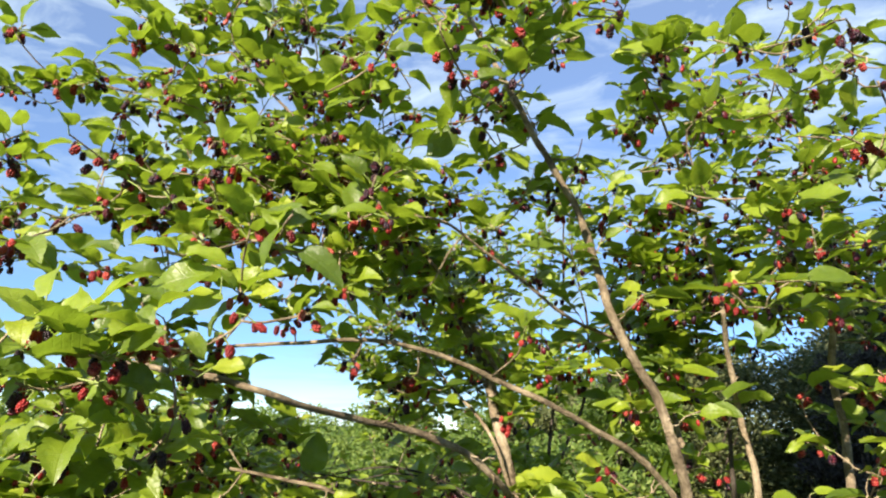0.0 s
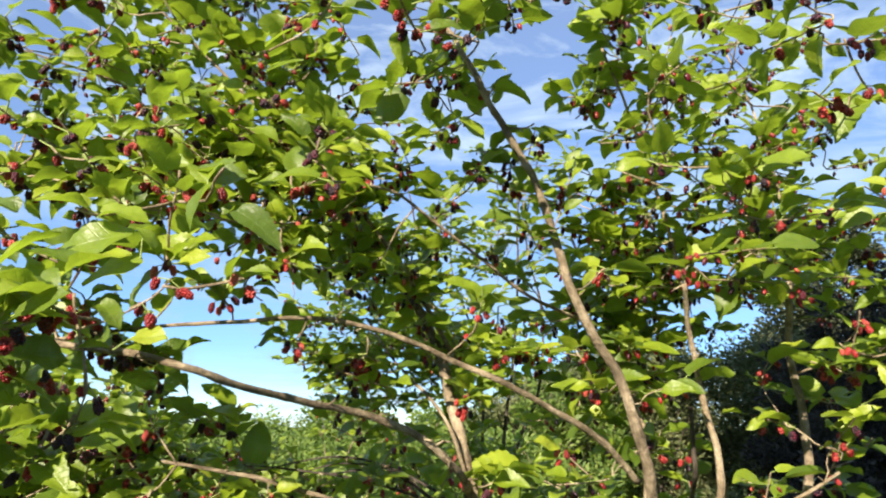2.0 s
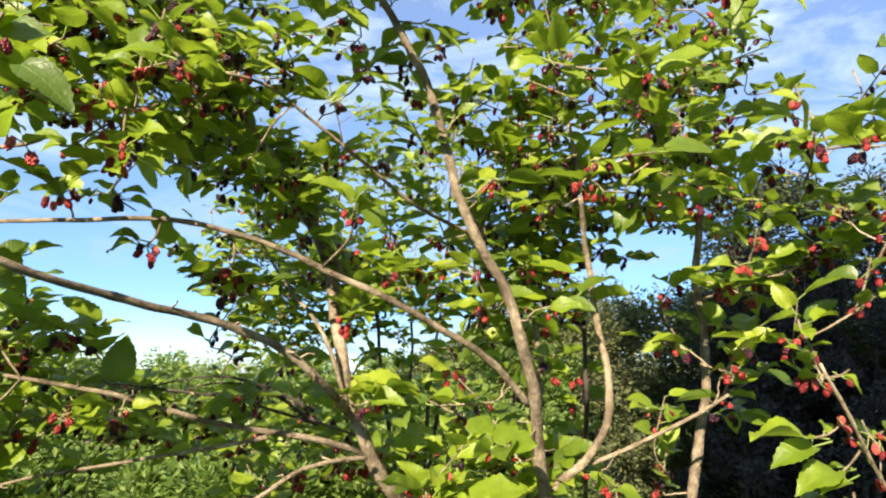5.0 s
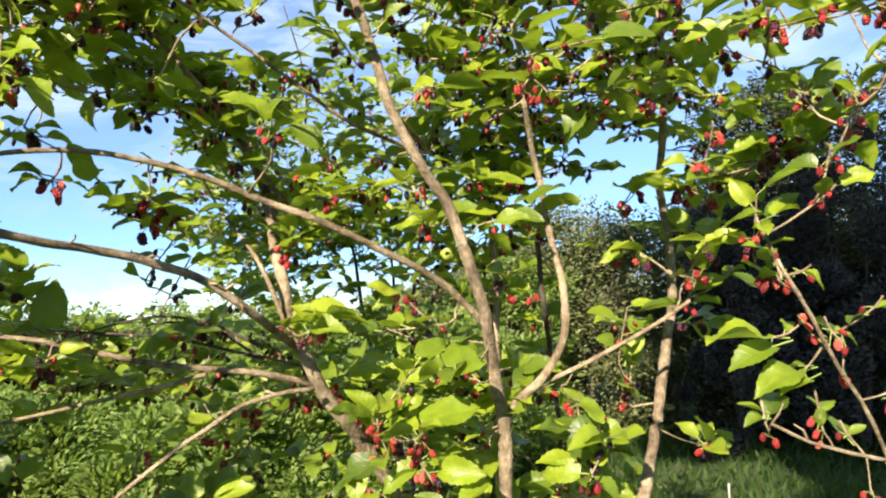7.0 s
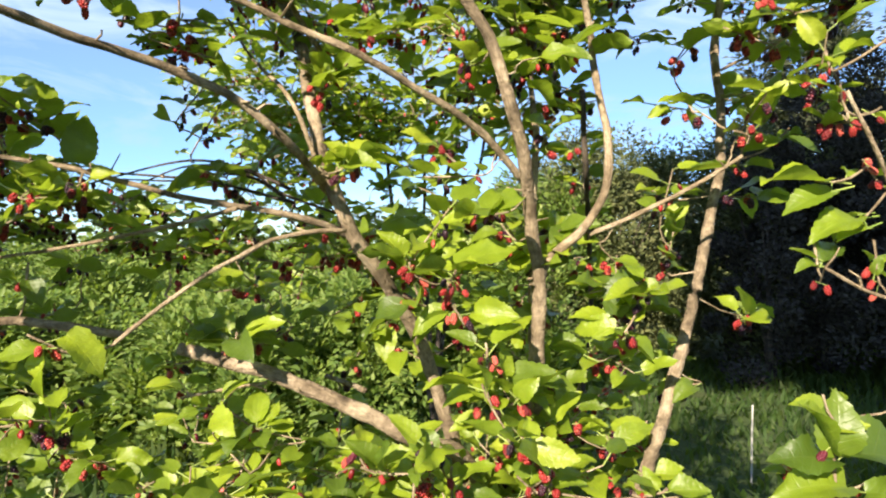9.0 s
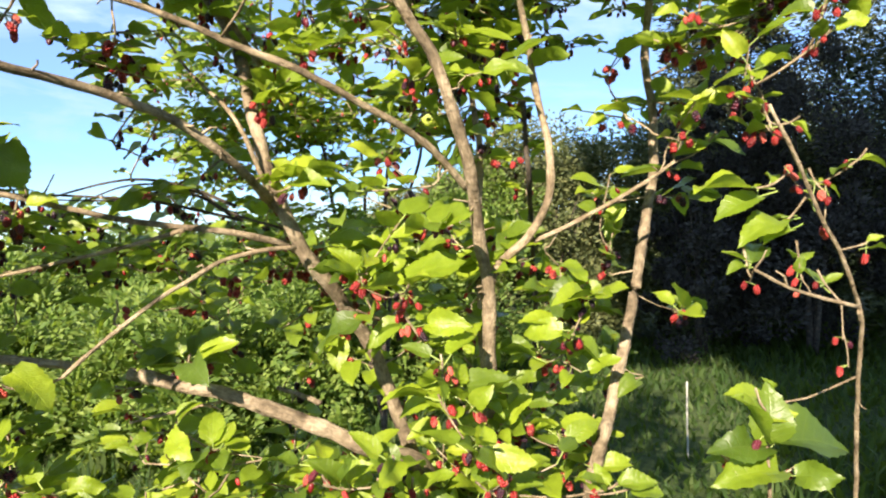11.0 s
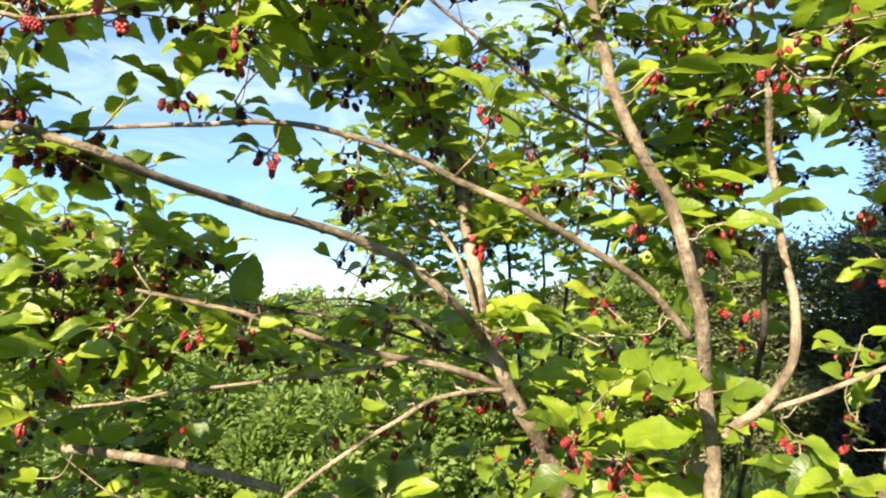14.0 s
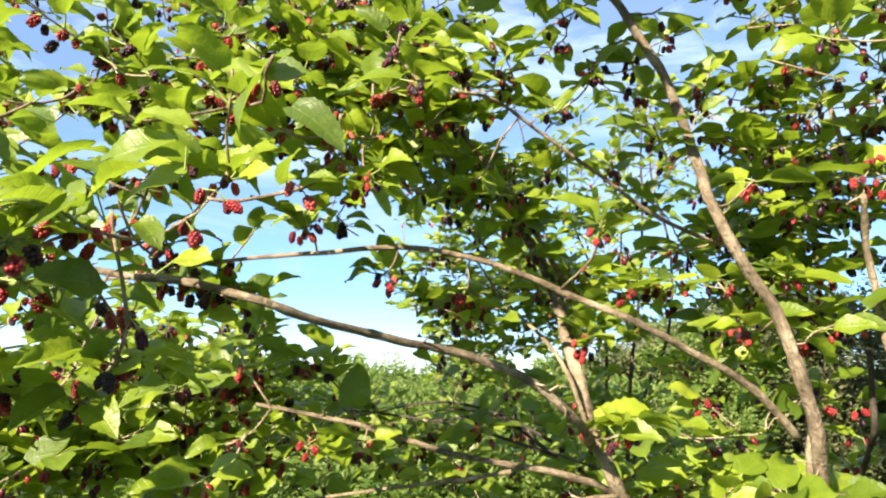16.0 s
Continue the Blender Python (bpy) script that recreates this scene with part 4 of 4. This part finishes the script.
LARGE_LEAVES['near side'] = [(-0.384, 0.72, 1.706, -0.336, 0.705, 1.766), (-0.321, 0.72, 1.708, -0.259, 0.705, 1.745), (-0.301, 0.72, 1.72, -0.35, 0.705, 1.732), (-0.307, 0.72, 1.672, -0.355, 0.705, 1.654), (-0.34, 0.72, 1.64, -0.342, 0.705, 1.596), (-0.265, 0.72, 1.642, -0.292, 0.705, 1.647), (-0.243, 0.72, 1.655, -0.208, 0.705, 1.653), (-0.236, 0.72, 1.74, -0.248, 0.705, 1.761), (-0.323, 0.72, 1.701, -0.334, 0.705, 1.681), (-0.396, 0.72, 1.682, -0.399, 0.705, 1.654), (-0.415, 0.72, 1.634, -0.436, 0.705, 1.605), (-0.445, 0.72, 1.634, -0.454, 0.705, 1.604), (-0.403, 0.72, 1.577, -0.382, 0.705, 1.606), (-0.279, 0.72, 1.684, -0.25, 0.705, 1.665)]
BUNCHES = [((0.478, 1.130, 1.833), 0.05), ((0.787, 1.182, 1.789), 1.0), ((0.753, 1.187, 1.734), 1.0), ((0.846, 1.181, 1.708), 1.0), ((0.349, 1.143, 1.183), 0.3), ((0.309, 1.161, 1.297), 0.0), ((0.306, 1.159, 1.344), 0.0), ((0.248, 1.173, 1.359), 0.0), ((0.571, 1.222, 1.256), 0.1), ((0.809, 1.324, 1.273), 0.1), ((-0.439, 0.937, 1.621), 1.0), ((-0.416, 0.944, 1.586), 1.0), ((-0.410, 0.960, 1.696), 0.6), ((-0.381, 1.023, 1.619), 0.1), ((-0.125, 1.063, 1.955), 0.1), ((-0.195, 1.067, 1.831), 0.1), ((-0.085, 1.200, 1.802), 1.0)]
SMALL_BUNCHES = [((-0.282, 0.72, 1.575), 1.0), ((-0.365, 0.72, 1.583), 0.0), ((-0.312, 0.72, 1.636), 0.1), ((-0.278, 0.72, 1.608), 0.3), ((-0.314, 0.72, 1.676), 0.0), ((-0.24, 0.72, 1.685), 0.2), ((-0.217, 0.72, 1.709), 0.1), ((0.791, 1.02, 1.469), 0.05), ((0.806, 1.02, 1.467), 0.05), ((0.832, 1.02, 1.404), 0.05), ((0.843, 1.02, 1.441), 0.05), ((0.732, 1.02, 1.347), 0.05), ((0.798, 1.02, 1.326), 0.05), ((0.866, 1.02, 1.268), 0.05), ((0.873, 1.02, 1.231), 0.05), ((0.762, 1.02, 1.547), 0.05)]
# crown gaps cut along sight lines from camera places, each with its half width
VIEW_GAPS = {}
VIEW_GAPS[(0.24, 0.24, 1.46)] = [(0.323, 0.971, 0.181, 0.065), (-0.453, 1.03, 0.216, 0.061), (-0.529, 1.038, 0.174, 0.052)]
VIEW_GAPS[(0.1, 0.14, 1.55)] = [(-0.34, 1.052, 0.084, 0.082), (0.142, 0.898, 0.538, 0.044), (0.673, 0.849, 0.474, 0.069)]
VIEW_GAPS[(0.0, -0.0, 1.6)] = [(-0.21, 1.02, 0.048, 0.061), (-0.634, 0.888, 0.518, 0.052), (0.193, 0.907, 0.488, 0.069), (-0.411, 0.971, 0.218, 0.048)]
VIEW_GAPS[(0.07, 0.26, 1.55)] = [(-0.317, 0.977, 0.067, 0.086), (-0.038, 0.959, 0.376, 0.052), (-0.214, 0.991, 0.023, 0.061)]
VIEW_GAPS[(0.21, 0.25, 1.46)] = [(0.32, 0.962, 0.186, 0.069)]
VIEW_GAPS[(0.01, 0.08, 1.58)] = [(-0.19, 1.041, 0.027, 0.061), (-0.547, 0.915, 0.573, 0.052)]
VIEW_GAPS[(0.21, 0.26, 1.39)] = [(-0.496, 1.047, 0.147, 0.048), (-0.362, 1.035, 0.114, 0.044)]
VIEW_GAP_LINES = [(Vector(eye), Vector((dx, dy, dz)).normalized(), wide) for eye, ways in VIEW_GAPS.items() for dx, dy, dz, wide in ways]

for group, rows in LARGE_LEAVES.items():
    for bx, by, bz, tx, ty, tz in rows:
        foot, tip = Vector((bx, by, bz)), Vector((tx, ty, tz))
        if group == 'sapling':
            crown.stalk.add(stalk_arrays(foot, foot.lerp(tip, 0.31), 0.0014), IDENTITY)
            foot = foot.lerp(tip, 0.3)
        turned = (-0.55, 0.6) if group.startswith('near') else (-0.4, 0.85)
        m = aim(foot, tip - foot, Vector((sr.gauss(0, 0.25), *turned)), 0.98 * (tip - foot).length)
        part("leaf", sr.choice(LEAF_MESHES), None, tree, "", m)
        if all((foot - p[0]).length > 0.03 for p in PLAN):
            PLAN.append((foot - (tip - foot) * 0.12, True, 1, 0.05, sr.randint(0, 1) if group in ('sapling', 'low end') else sr.randint(1, 3), 0.1, False))
        else:
            near = min((p[0] for p in PLAN), key=lambda q: (q - foot).length)
            crown.stalk.add(stalk_arrays(near, foot + (tip - foot) * 0.03, 0.0010), IDENTITY)
for spot, ripe in SMALL_BUNCHES:
    PLAN.append((Vector(spot), True, 0, 0.05, 2 if spot[0] > 0 else 3, ripe, False))
for spot, ripe in BUNCHES:
    PLAN.append((Vector(spot), True, 0, 0.05, 4, ripe, False))

# the old limbs are kept clear of shoots on the side facing the camera
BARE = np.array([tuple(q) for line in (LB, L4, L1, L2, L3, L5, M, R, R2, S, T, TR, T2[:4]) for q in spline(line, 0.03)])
CAMERA_SIDE = np.array((0.12, 0.2, 1.53)) - BARE
CAMERA_SIDE /= np.linalg.norm(CAMERA_SIDE, axis=1)[:, None]


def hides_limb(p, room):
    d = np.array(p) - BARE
    s = (d * CAMERA_SIDE).sum(1)
    off = np.linalg.norm(d - s[:, None] * CAMERA_SIDE, axis=1)
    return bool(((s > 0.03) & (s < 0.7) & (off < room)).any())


LIT = np.array([tuple(q) for line in (L1, L2, L3, L4, L5, M[:7], R, R2, LB) for q in spline(line, 0.03)])
LIT_SPUR = np.array([tuple(q) for q in spline(R, 0.03)])
SUN_WAY = np.array(tuple(to_sun))


def shades_limb(p, room, limbs=LIT):
    """True where a shoot would keep the sun from the limbs that stand in it."""
    d = np.array(p) - limbs
    s = d @ SUN_WAY
    off = np.linalg.norm(d - s[:, None] * SUN_WAY, axis=1)
    return bool(((s > 0.02) & (off < room)).any())


def fill(r, line, count, spread, leaves, size, berries, ripe, lift=0.0, coarse=True):
    """Shoots scattered round a line through the crown."""
    pts = spline(line, 0.03)
    for _ in range(int(count * 1.2)):
        p = r.choice(pts) + Vector((r.gauss(0, spread), r.gauss(0, spread), r.gauss(lift, spread * 0.7)))
        if any((p - a).cross(d).length < wide * (p - a).dot(d) for a, d, wide in VIEW_GAP_LINES):
            continue                                   # left clear along the camera's sight lines, so the sky shows
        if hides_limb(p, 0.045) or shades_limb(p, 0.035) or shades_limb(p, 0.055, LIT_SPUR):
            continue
        PLAN.append((p, False, r.randint(*leaves) + 1, size * (0.88 if coarse else 1.0), r.randint(*berries) + (2 if p.y < 2.0 else 0), ripe * 0.9, coarse))


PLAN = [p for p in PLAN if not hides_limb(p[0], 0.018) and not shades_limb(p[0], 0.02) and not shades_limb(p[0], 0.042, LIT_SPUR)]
PLAN += [(Vector((0.478 + dx, 1.125, 1.833 + dz)), True, 0, 0.05, 3, 0.0, False) for dx, dz in ((-0.016, 0.002), (0.016, 0.0), (0.0, 0.006))]
fr = random.Random(5)
fill(fr, T2[3:] + [(-0.36, 1.74, 2.34)], 34, 0.13, (4, 7), 0.060, (2, 5), 0.6)
fill(fr, U1, 42, 0.09, (4, 7), 0.062, (2, 5), 0.6)
fill(fr, U2, 80, 0.08, (4, 7), 0.060, (2, 5), 0.6)
fill(fr, [(-0.2, 1.4, 2.35), (-0.5, 1.4, 2.55), (-0.8, 1.4, 2.62)], 45, 0.08, (4, 7), 0.062, (2, 5), 0.6)
fill(fr, [(-0.08, 1.16, 2.0), (-0.3, 1.1, 1.98), (-0.5, 1.05, 1.95), (-0.75, 1.1, 1.95)], 55, 0.07, (4, 6), 0.050, (2, 5), 0.5, 0.0, False)
fill(fr, M[6:] + [(-0.03, 1.2, 2.5)], 46, 0.14, (4, 7), 0.062, (2, 5), 0.6)
fill(fr, V1, 45, 0.11, (4, 7), 0.062, (2, 5), 0.6)
fill(fr, V2, 60, 0.13, (4, 7), 0.062, (2, 5), 0.6)
fill(fr, B1, 40, 0.12, (4, 7), 0.060, (2, 5), 0.6)
fill(fr, [(0.76, 1.38, 1.72), (0.85, 1.35, 1.9), (0.9, 1.3, 2.1)], 14, 0.12, (4, 7), 0.064, (2, 4), 0.6)
fill(fr, [(0.88, 1.05, 1.75), (0.92, 1.0, 1.95), (0.88, 0.95, 2.15)], 16, 0.07, (3, 5), 0.062, (1, 4), 0.6, 0.0, False)
fill(fr, [(-0.48, 1.48, 1.22), (-0.85, 1.5, 1.24), (-1.3, 1.6, 1.2)], 95, 0.12, (4, 7), 0.058, (2, 5), 0.6)
fill(fr, [(-0.5, 1.1, 1.44), (-0.85, 1.1, 1.46)], 40, 0.07, (3, 6), 0.07, (2, 5), 0.6)
fill(fr, [(-0.45, 0.68, 1.62), (-0.33, 0.64, 1.60), (-0.28, 0.7, 1.55)], 10, 0.05, (3, 5), 0.057, (2, 5), 0.6, 0.0, False)
fill(fr, [(-0.1, 0.98, 1.9), (-0.35, 0.9, 1.86)], 10, 0.05, (3, 5), 0.057, (2, 4), 0.4, 0.0, False)
fill(fr, [(0.22, 1.25, 1.03), (0.34, 1.18, 1.05), (0.44, 1.25, 1.08)], 36, 0.08, (3, 6), 0.057, (1, 4), 0.2, 0.0, False)
fill(fr, [(-0.2, 1.3, 1.0), (0.1, 1.3, 0.95), (0.3, 1.25, 0.9)], 50, 0.1, (3, 6), 0.056, (0, 3), 0.4)
fill(fr, [(-0.5, 1.3, 1.0), (-0.1, 1.25, 0.96), (0.2, 1.2, 0.94)], 40, 0.09, (3, 6), 0.056, (1, 4), 0.5)
fill(fr, [(-0.53, 1.63, 1.51), (-0.41, 1.72, 1.46), (-0.23, 1.80, 1.41), (0.00, 1.83, 1.41)], 55, 0.05, (3, 5), 0.052, (2, 5), 0.7)
fill(fr, [(-0.47, 1.52, 1.61), (-0.40, 1.61, 1.59), (-0.32, 1.71, 1.62)], 16, 0.045, (3, 5), 0.057, (2, 5), 0.6, 0.0, False)
fill(fr, [(-0.85, 1.77, 1.66), (-0.58, 1.88, 1.59), (-0.29, 1.99, 1.52)], 60, 0.07, (3, 6), 0.056, (2, 5), 0.6)
fill(fr, [(0.01, 1.46, 1.30), (0.17, 1.41, 1.37), (0.31, 1.41, 1.39), (0.51, 1.46, 1.37)], 20, 0.06, (4, 6), 0.057, (2, 4), 0.1, 0.0, False)
fill(fr, [(0.18, 1.51, 1.25), (0.32, 1.43, 1.29), (0.54, 1.42, 1.19), (0.5, 1.36, 1.05)], 22, 0.07, (4, 6), 0.057, (2, 4), 0.1, 0.0, False)
fill(fr, [L1[-1], *L1_TIP], 8, 0.03, (3, 5), 0.055, (3, 5), 0.5, 0.0, False)
fill(fr, [(-0.83, 1.55, 1.60), (-0.68, 1.62, 1.59), (-0.51, 1.68, 1.54)], 30, 0.055, (3, 5), 0.06, (2, 5), 0.5, 0.0, False)

fill(fr, [(-0.8, 1.35, 1.62), (-0.55, 1.3, 1.5), (-0.42, 1.35, 1.40)], 48, 0.07, (3, 5), 0.060, (2, 5), 0.5, 0.0, False)
fill(fr, [(0.72, 1.18, 1.62), (0.85, 1.15, 1.72), (0.95, 1.1, 1.8)], 10, 0.05, (3, 5), 0.060, (1, 4), 0.3, 0.0, False)
fill(fr, [(0.5, 1.5, 1.98), (0.68, 1.55, 1.95), (0.6, 1.45, 2.15)], 30, 0.09, (4, 7), 0.060, (2, 5), 0.7)
fill(fr, [(0.48, 1.5, 1.72), (0.52, 1.6, 1.85), (0.46, 1.7, 1.95)], 34, 0.09, (4, 7), 0.058, (2, 5), 0.6)
fill(fr, [(-0.05, 1.18, 1.68), (-0.2, 1.14, 1.67), (-0.35, 1.12, 1.66)], 18, 0.03, (2, 3), 0.050, (0, 2), 0.5, 0.0, False)

# shoots on the sunny side that keep the upper stem in dappled shade
SHADED_STEM = len(PLAN)
fill(random.Random(91), [tuple(Vector(q) + Vector(to_sun) * 0.34) for q in M[6:]], 18, 0.05, (3, 5), 0.060, (2, 5), 0.5, 0.0, False)
PLAN, STEM_SHADE = PLAN[:SHADED_STEM], PLAN[SHADED_STEM:]


def grow_all(r, plan, wood, crown):
    """Each shoot springs from the nearest wood, the nearest shoots first, so that later twigs fork from earlier ones."""
    spots = np.array([tuple(p[0]) for p in plan])
    gaps = ((spots[:, None, :] - wood[None, ::2, :]) ** 2).sum(2)
    best, roots = gaps.min(1), wood[::2][gaps.argmin(1)].copy()
    waiting = np.ones(len(plan), dtype=bool)
    for _ in plan:
        k = int(np.argmin(np.where(waiting, best, 1e9)))
        waiting[k] = False
        tip, root = plan[k][0], Vector(roots[k])
        if (tip - root).length < 0.02:
            tip = tip + Vector((r.gauss(0, 0.3), r.gauss(0, 0.3), 1)).normalized() * 0.025
        grow_shoot(r, tip, root, crown, *plan[k][1:])
        for q in (root.lerp(tip, 0.35), root.lerp(tip, 0.6), root.lerp(tip, 0.8)):
            d = ((spots - np.array(q)) ** 2).sum(1)
            closer = waiting & (d < best)
            best[closer], roots[closer] = d[closer], np.array(q)


def add_crown(crown, owner):
    for name, heap, mat_, label in (("foliage", crown.leaf, foliage_mat, "dense green toothed leaves"), ("stalkwork", crown.stalk, stalk_mat, "thin green leaf and berry stalks"),
                                    ("twigwork", crown.twig, twig_mat, "thin brown twigs"), ("red_fruit", crown.red, red_joined, "unripe red berries"),
                                    ("black_fruit", crown.dark, dark_joined, "ripe black berries")):
        ob = part(name, heap.mesh(name, mat_), None, owner, label)
        ob["kind"] = "stuff"


grow_all(sr, PLAN, SPINE_XYZ, crown)
grow_all(random.Random(92), STEM_SHADE, SPINE_XYZ, crown)
# short dead spurs and bud stubs on the bare wood
for p in sr.sample(SPINE, 130):
    d = Vector((sr.gauss(0, 1), sr.gauss(0, 1), sr.gauss(0.3, 0.8))).normalized()
    a = p + d * sr.uniform(0.008, 0.018)
    crown.twig.add(stalk_arrays(p, a, sr.uniform(0.0012, 0.0024)), IDENTITY)
    crown.twig.add(stalk_arrays(a, a + (d + Vector((sr.gauss(0, 0.6), sr.gauss(0, 0.6), sr.gauss(0, 0.6)))) * sr.uniform(0.004, 0.012), 0.0011), IDENTITY)
add_crown(crown, tree)

# ---------------------------------------------------------------- the second mulberry, farther back
back_tree = new("mulberry_tree")
back_tree.location = (0, 0, 0)
tagged(back_tree, "second mulberry tree standing behind in its shade", "tree")
far, PLAN, wood = random.Random(31), [], []
for tip, bend in (((-0.05, 2.75, 2.75), (0.25, 2.95, 1.5)), ((0.55, 2.9, 2.9), (0.45, 3.0, 1.5)), ((0.7, 3.0, 2.8), (0.5, 3.1, 1.4)), ((0.2, 3.2, 2.6), (0.38, 3.15, 1.4))):
    line = [(0.42, 3.05, -0.05), (0.42, 3.05, 0.6), bend]
    for f in (0.25, 0.5, 0.75, 1.0):
        line.append(tuple(Vector(bend).lerp(tip, f) + Vector((far.gauss(0, 0.05), far.gauss(0, 0.05), 0))))
    part("stem", limb_mesh("stem", line, 0.013, 0.0025, 8, 0.04, 0.12, far), old_shaded_mat, back_tree)
    wood += spline(line, 0.04)
fill(far, [(-0.1, 2.8, 2.25), (0.3, 2.9, 2.4), (0.55, 3.0, 2.65)], 110, 0.18, (4, 7), 0.062, (0, 2), 0.6)
fill(far, [(0.05, 2.85, 1.8), (0.3, 2.9, 1.9), (0.5, 2.95, 1.85)], 65, 0.12, (4, 7), 0.062, (0, 2), 0.6)
fill(far, [(-0.34, 2.78, 1.65), (-0.07, 2.87, 1.95), (0.38, 2.98, 1.85)], 135, 0.15, (4, 7), 0.056, (0, 2), 0.6)
fill(far, [(-0.35, 2.72, 2.05), (-0.11, 2.70, 1.77), (0.04, 2.78, 1.61)], 80, 0.12, (4, 7), 0.056, (0, 2), 0.6)
fill(far, [(-0.1, 2.8, 1.35), (0.3, 2.8, 1.45), (0.65, 2.9, 1.4)], 60, 0.12, (4, 7), 0.06, (0, 2), 0.5)
back_crown = Crown()
grow_all(far, PLAN, np.array([tuple(p) for p in wood]), back_crown)
add_crown(back_crown, back_tree)

# ---------------------------------------------------------------- stake
pm, pn, pl, pb = material("weathered metal stake", 0.55, 0.5)
pl.new(ramp(pn, pl, noise_node(pn, pl, 30, 4), [(0.3, (0.22, 0.22, 0.2)), (0.7, (0.42, 0.41, 0.38))]), pb.inputs["Base Color"])
stake = new("field_stake", limb_mesh("field_stake", [(2.33, 3.98, -0.1), (2.33, 3.98, 0.2), (2.335, 3.98, 0.47)], 0.0065, 0.006, 8, 0.05, 0.3, bg, 0.03))
stake.data.materials.append(pm)
tagged(stake, "thin grey weathered stake standing in the grass", "stake")
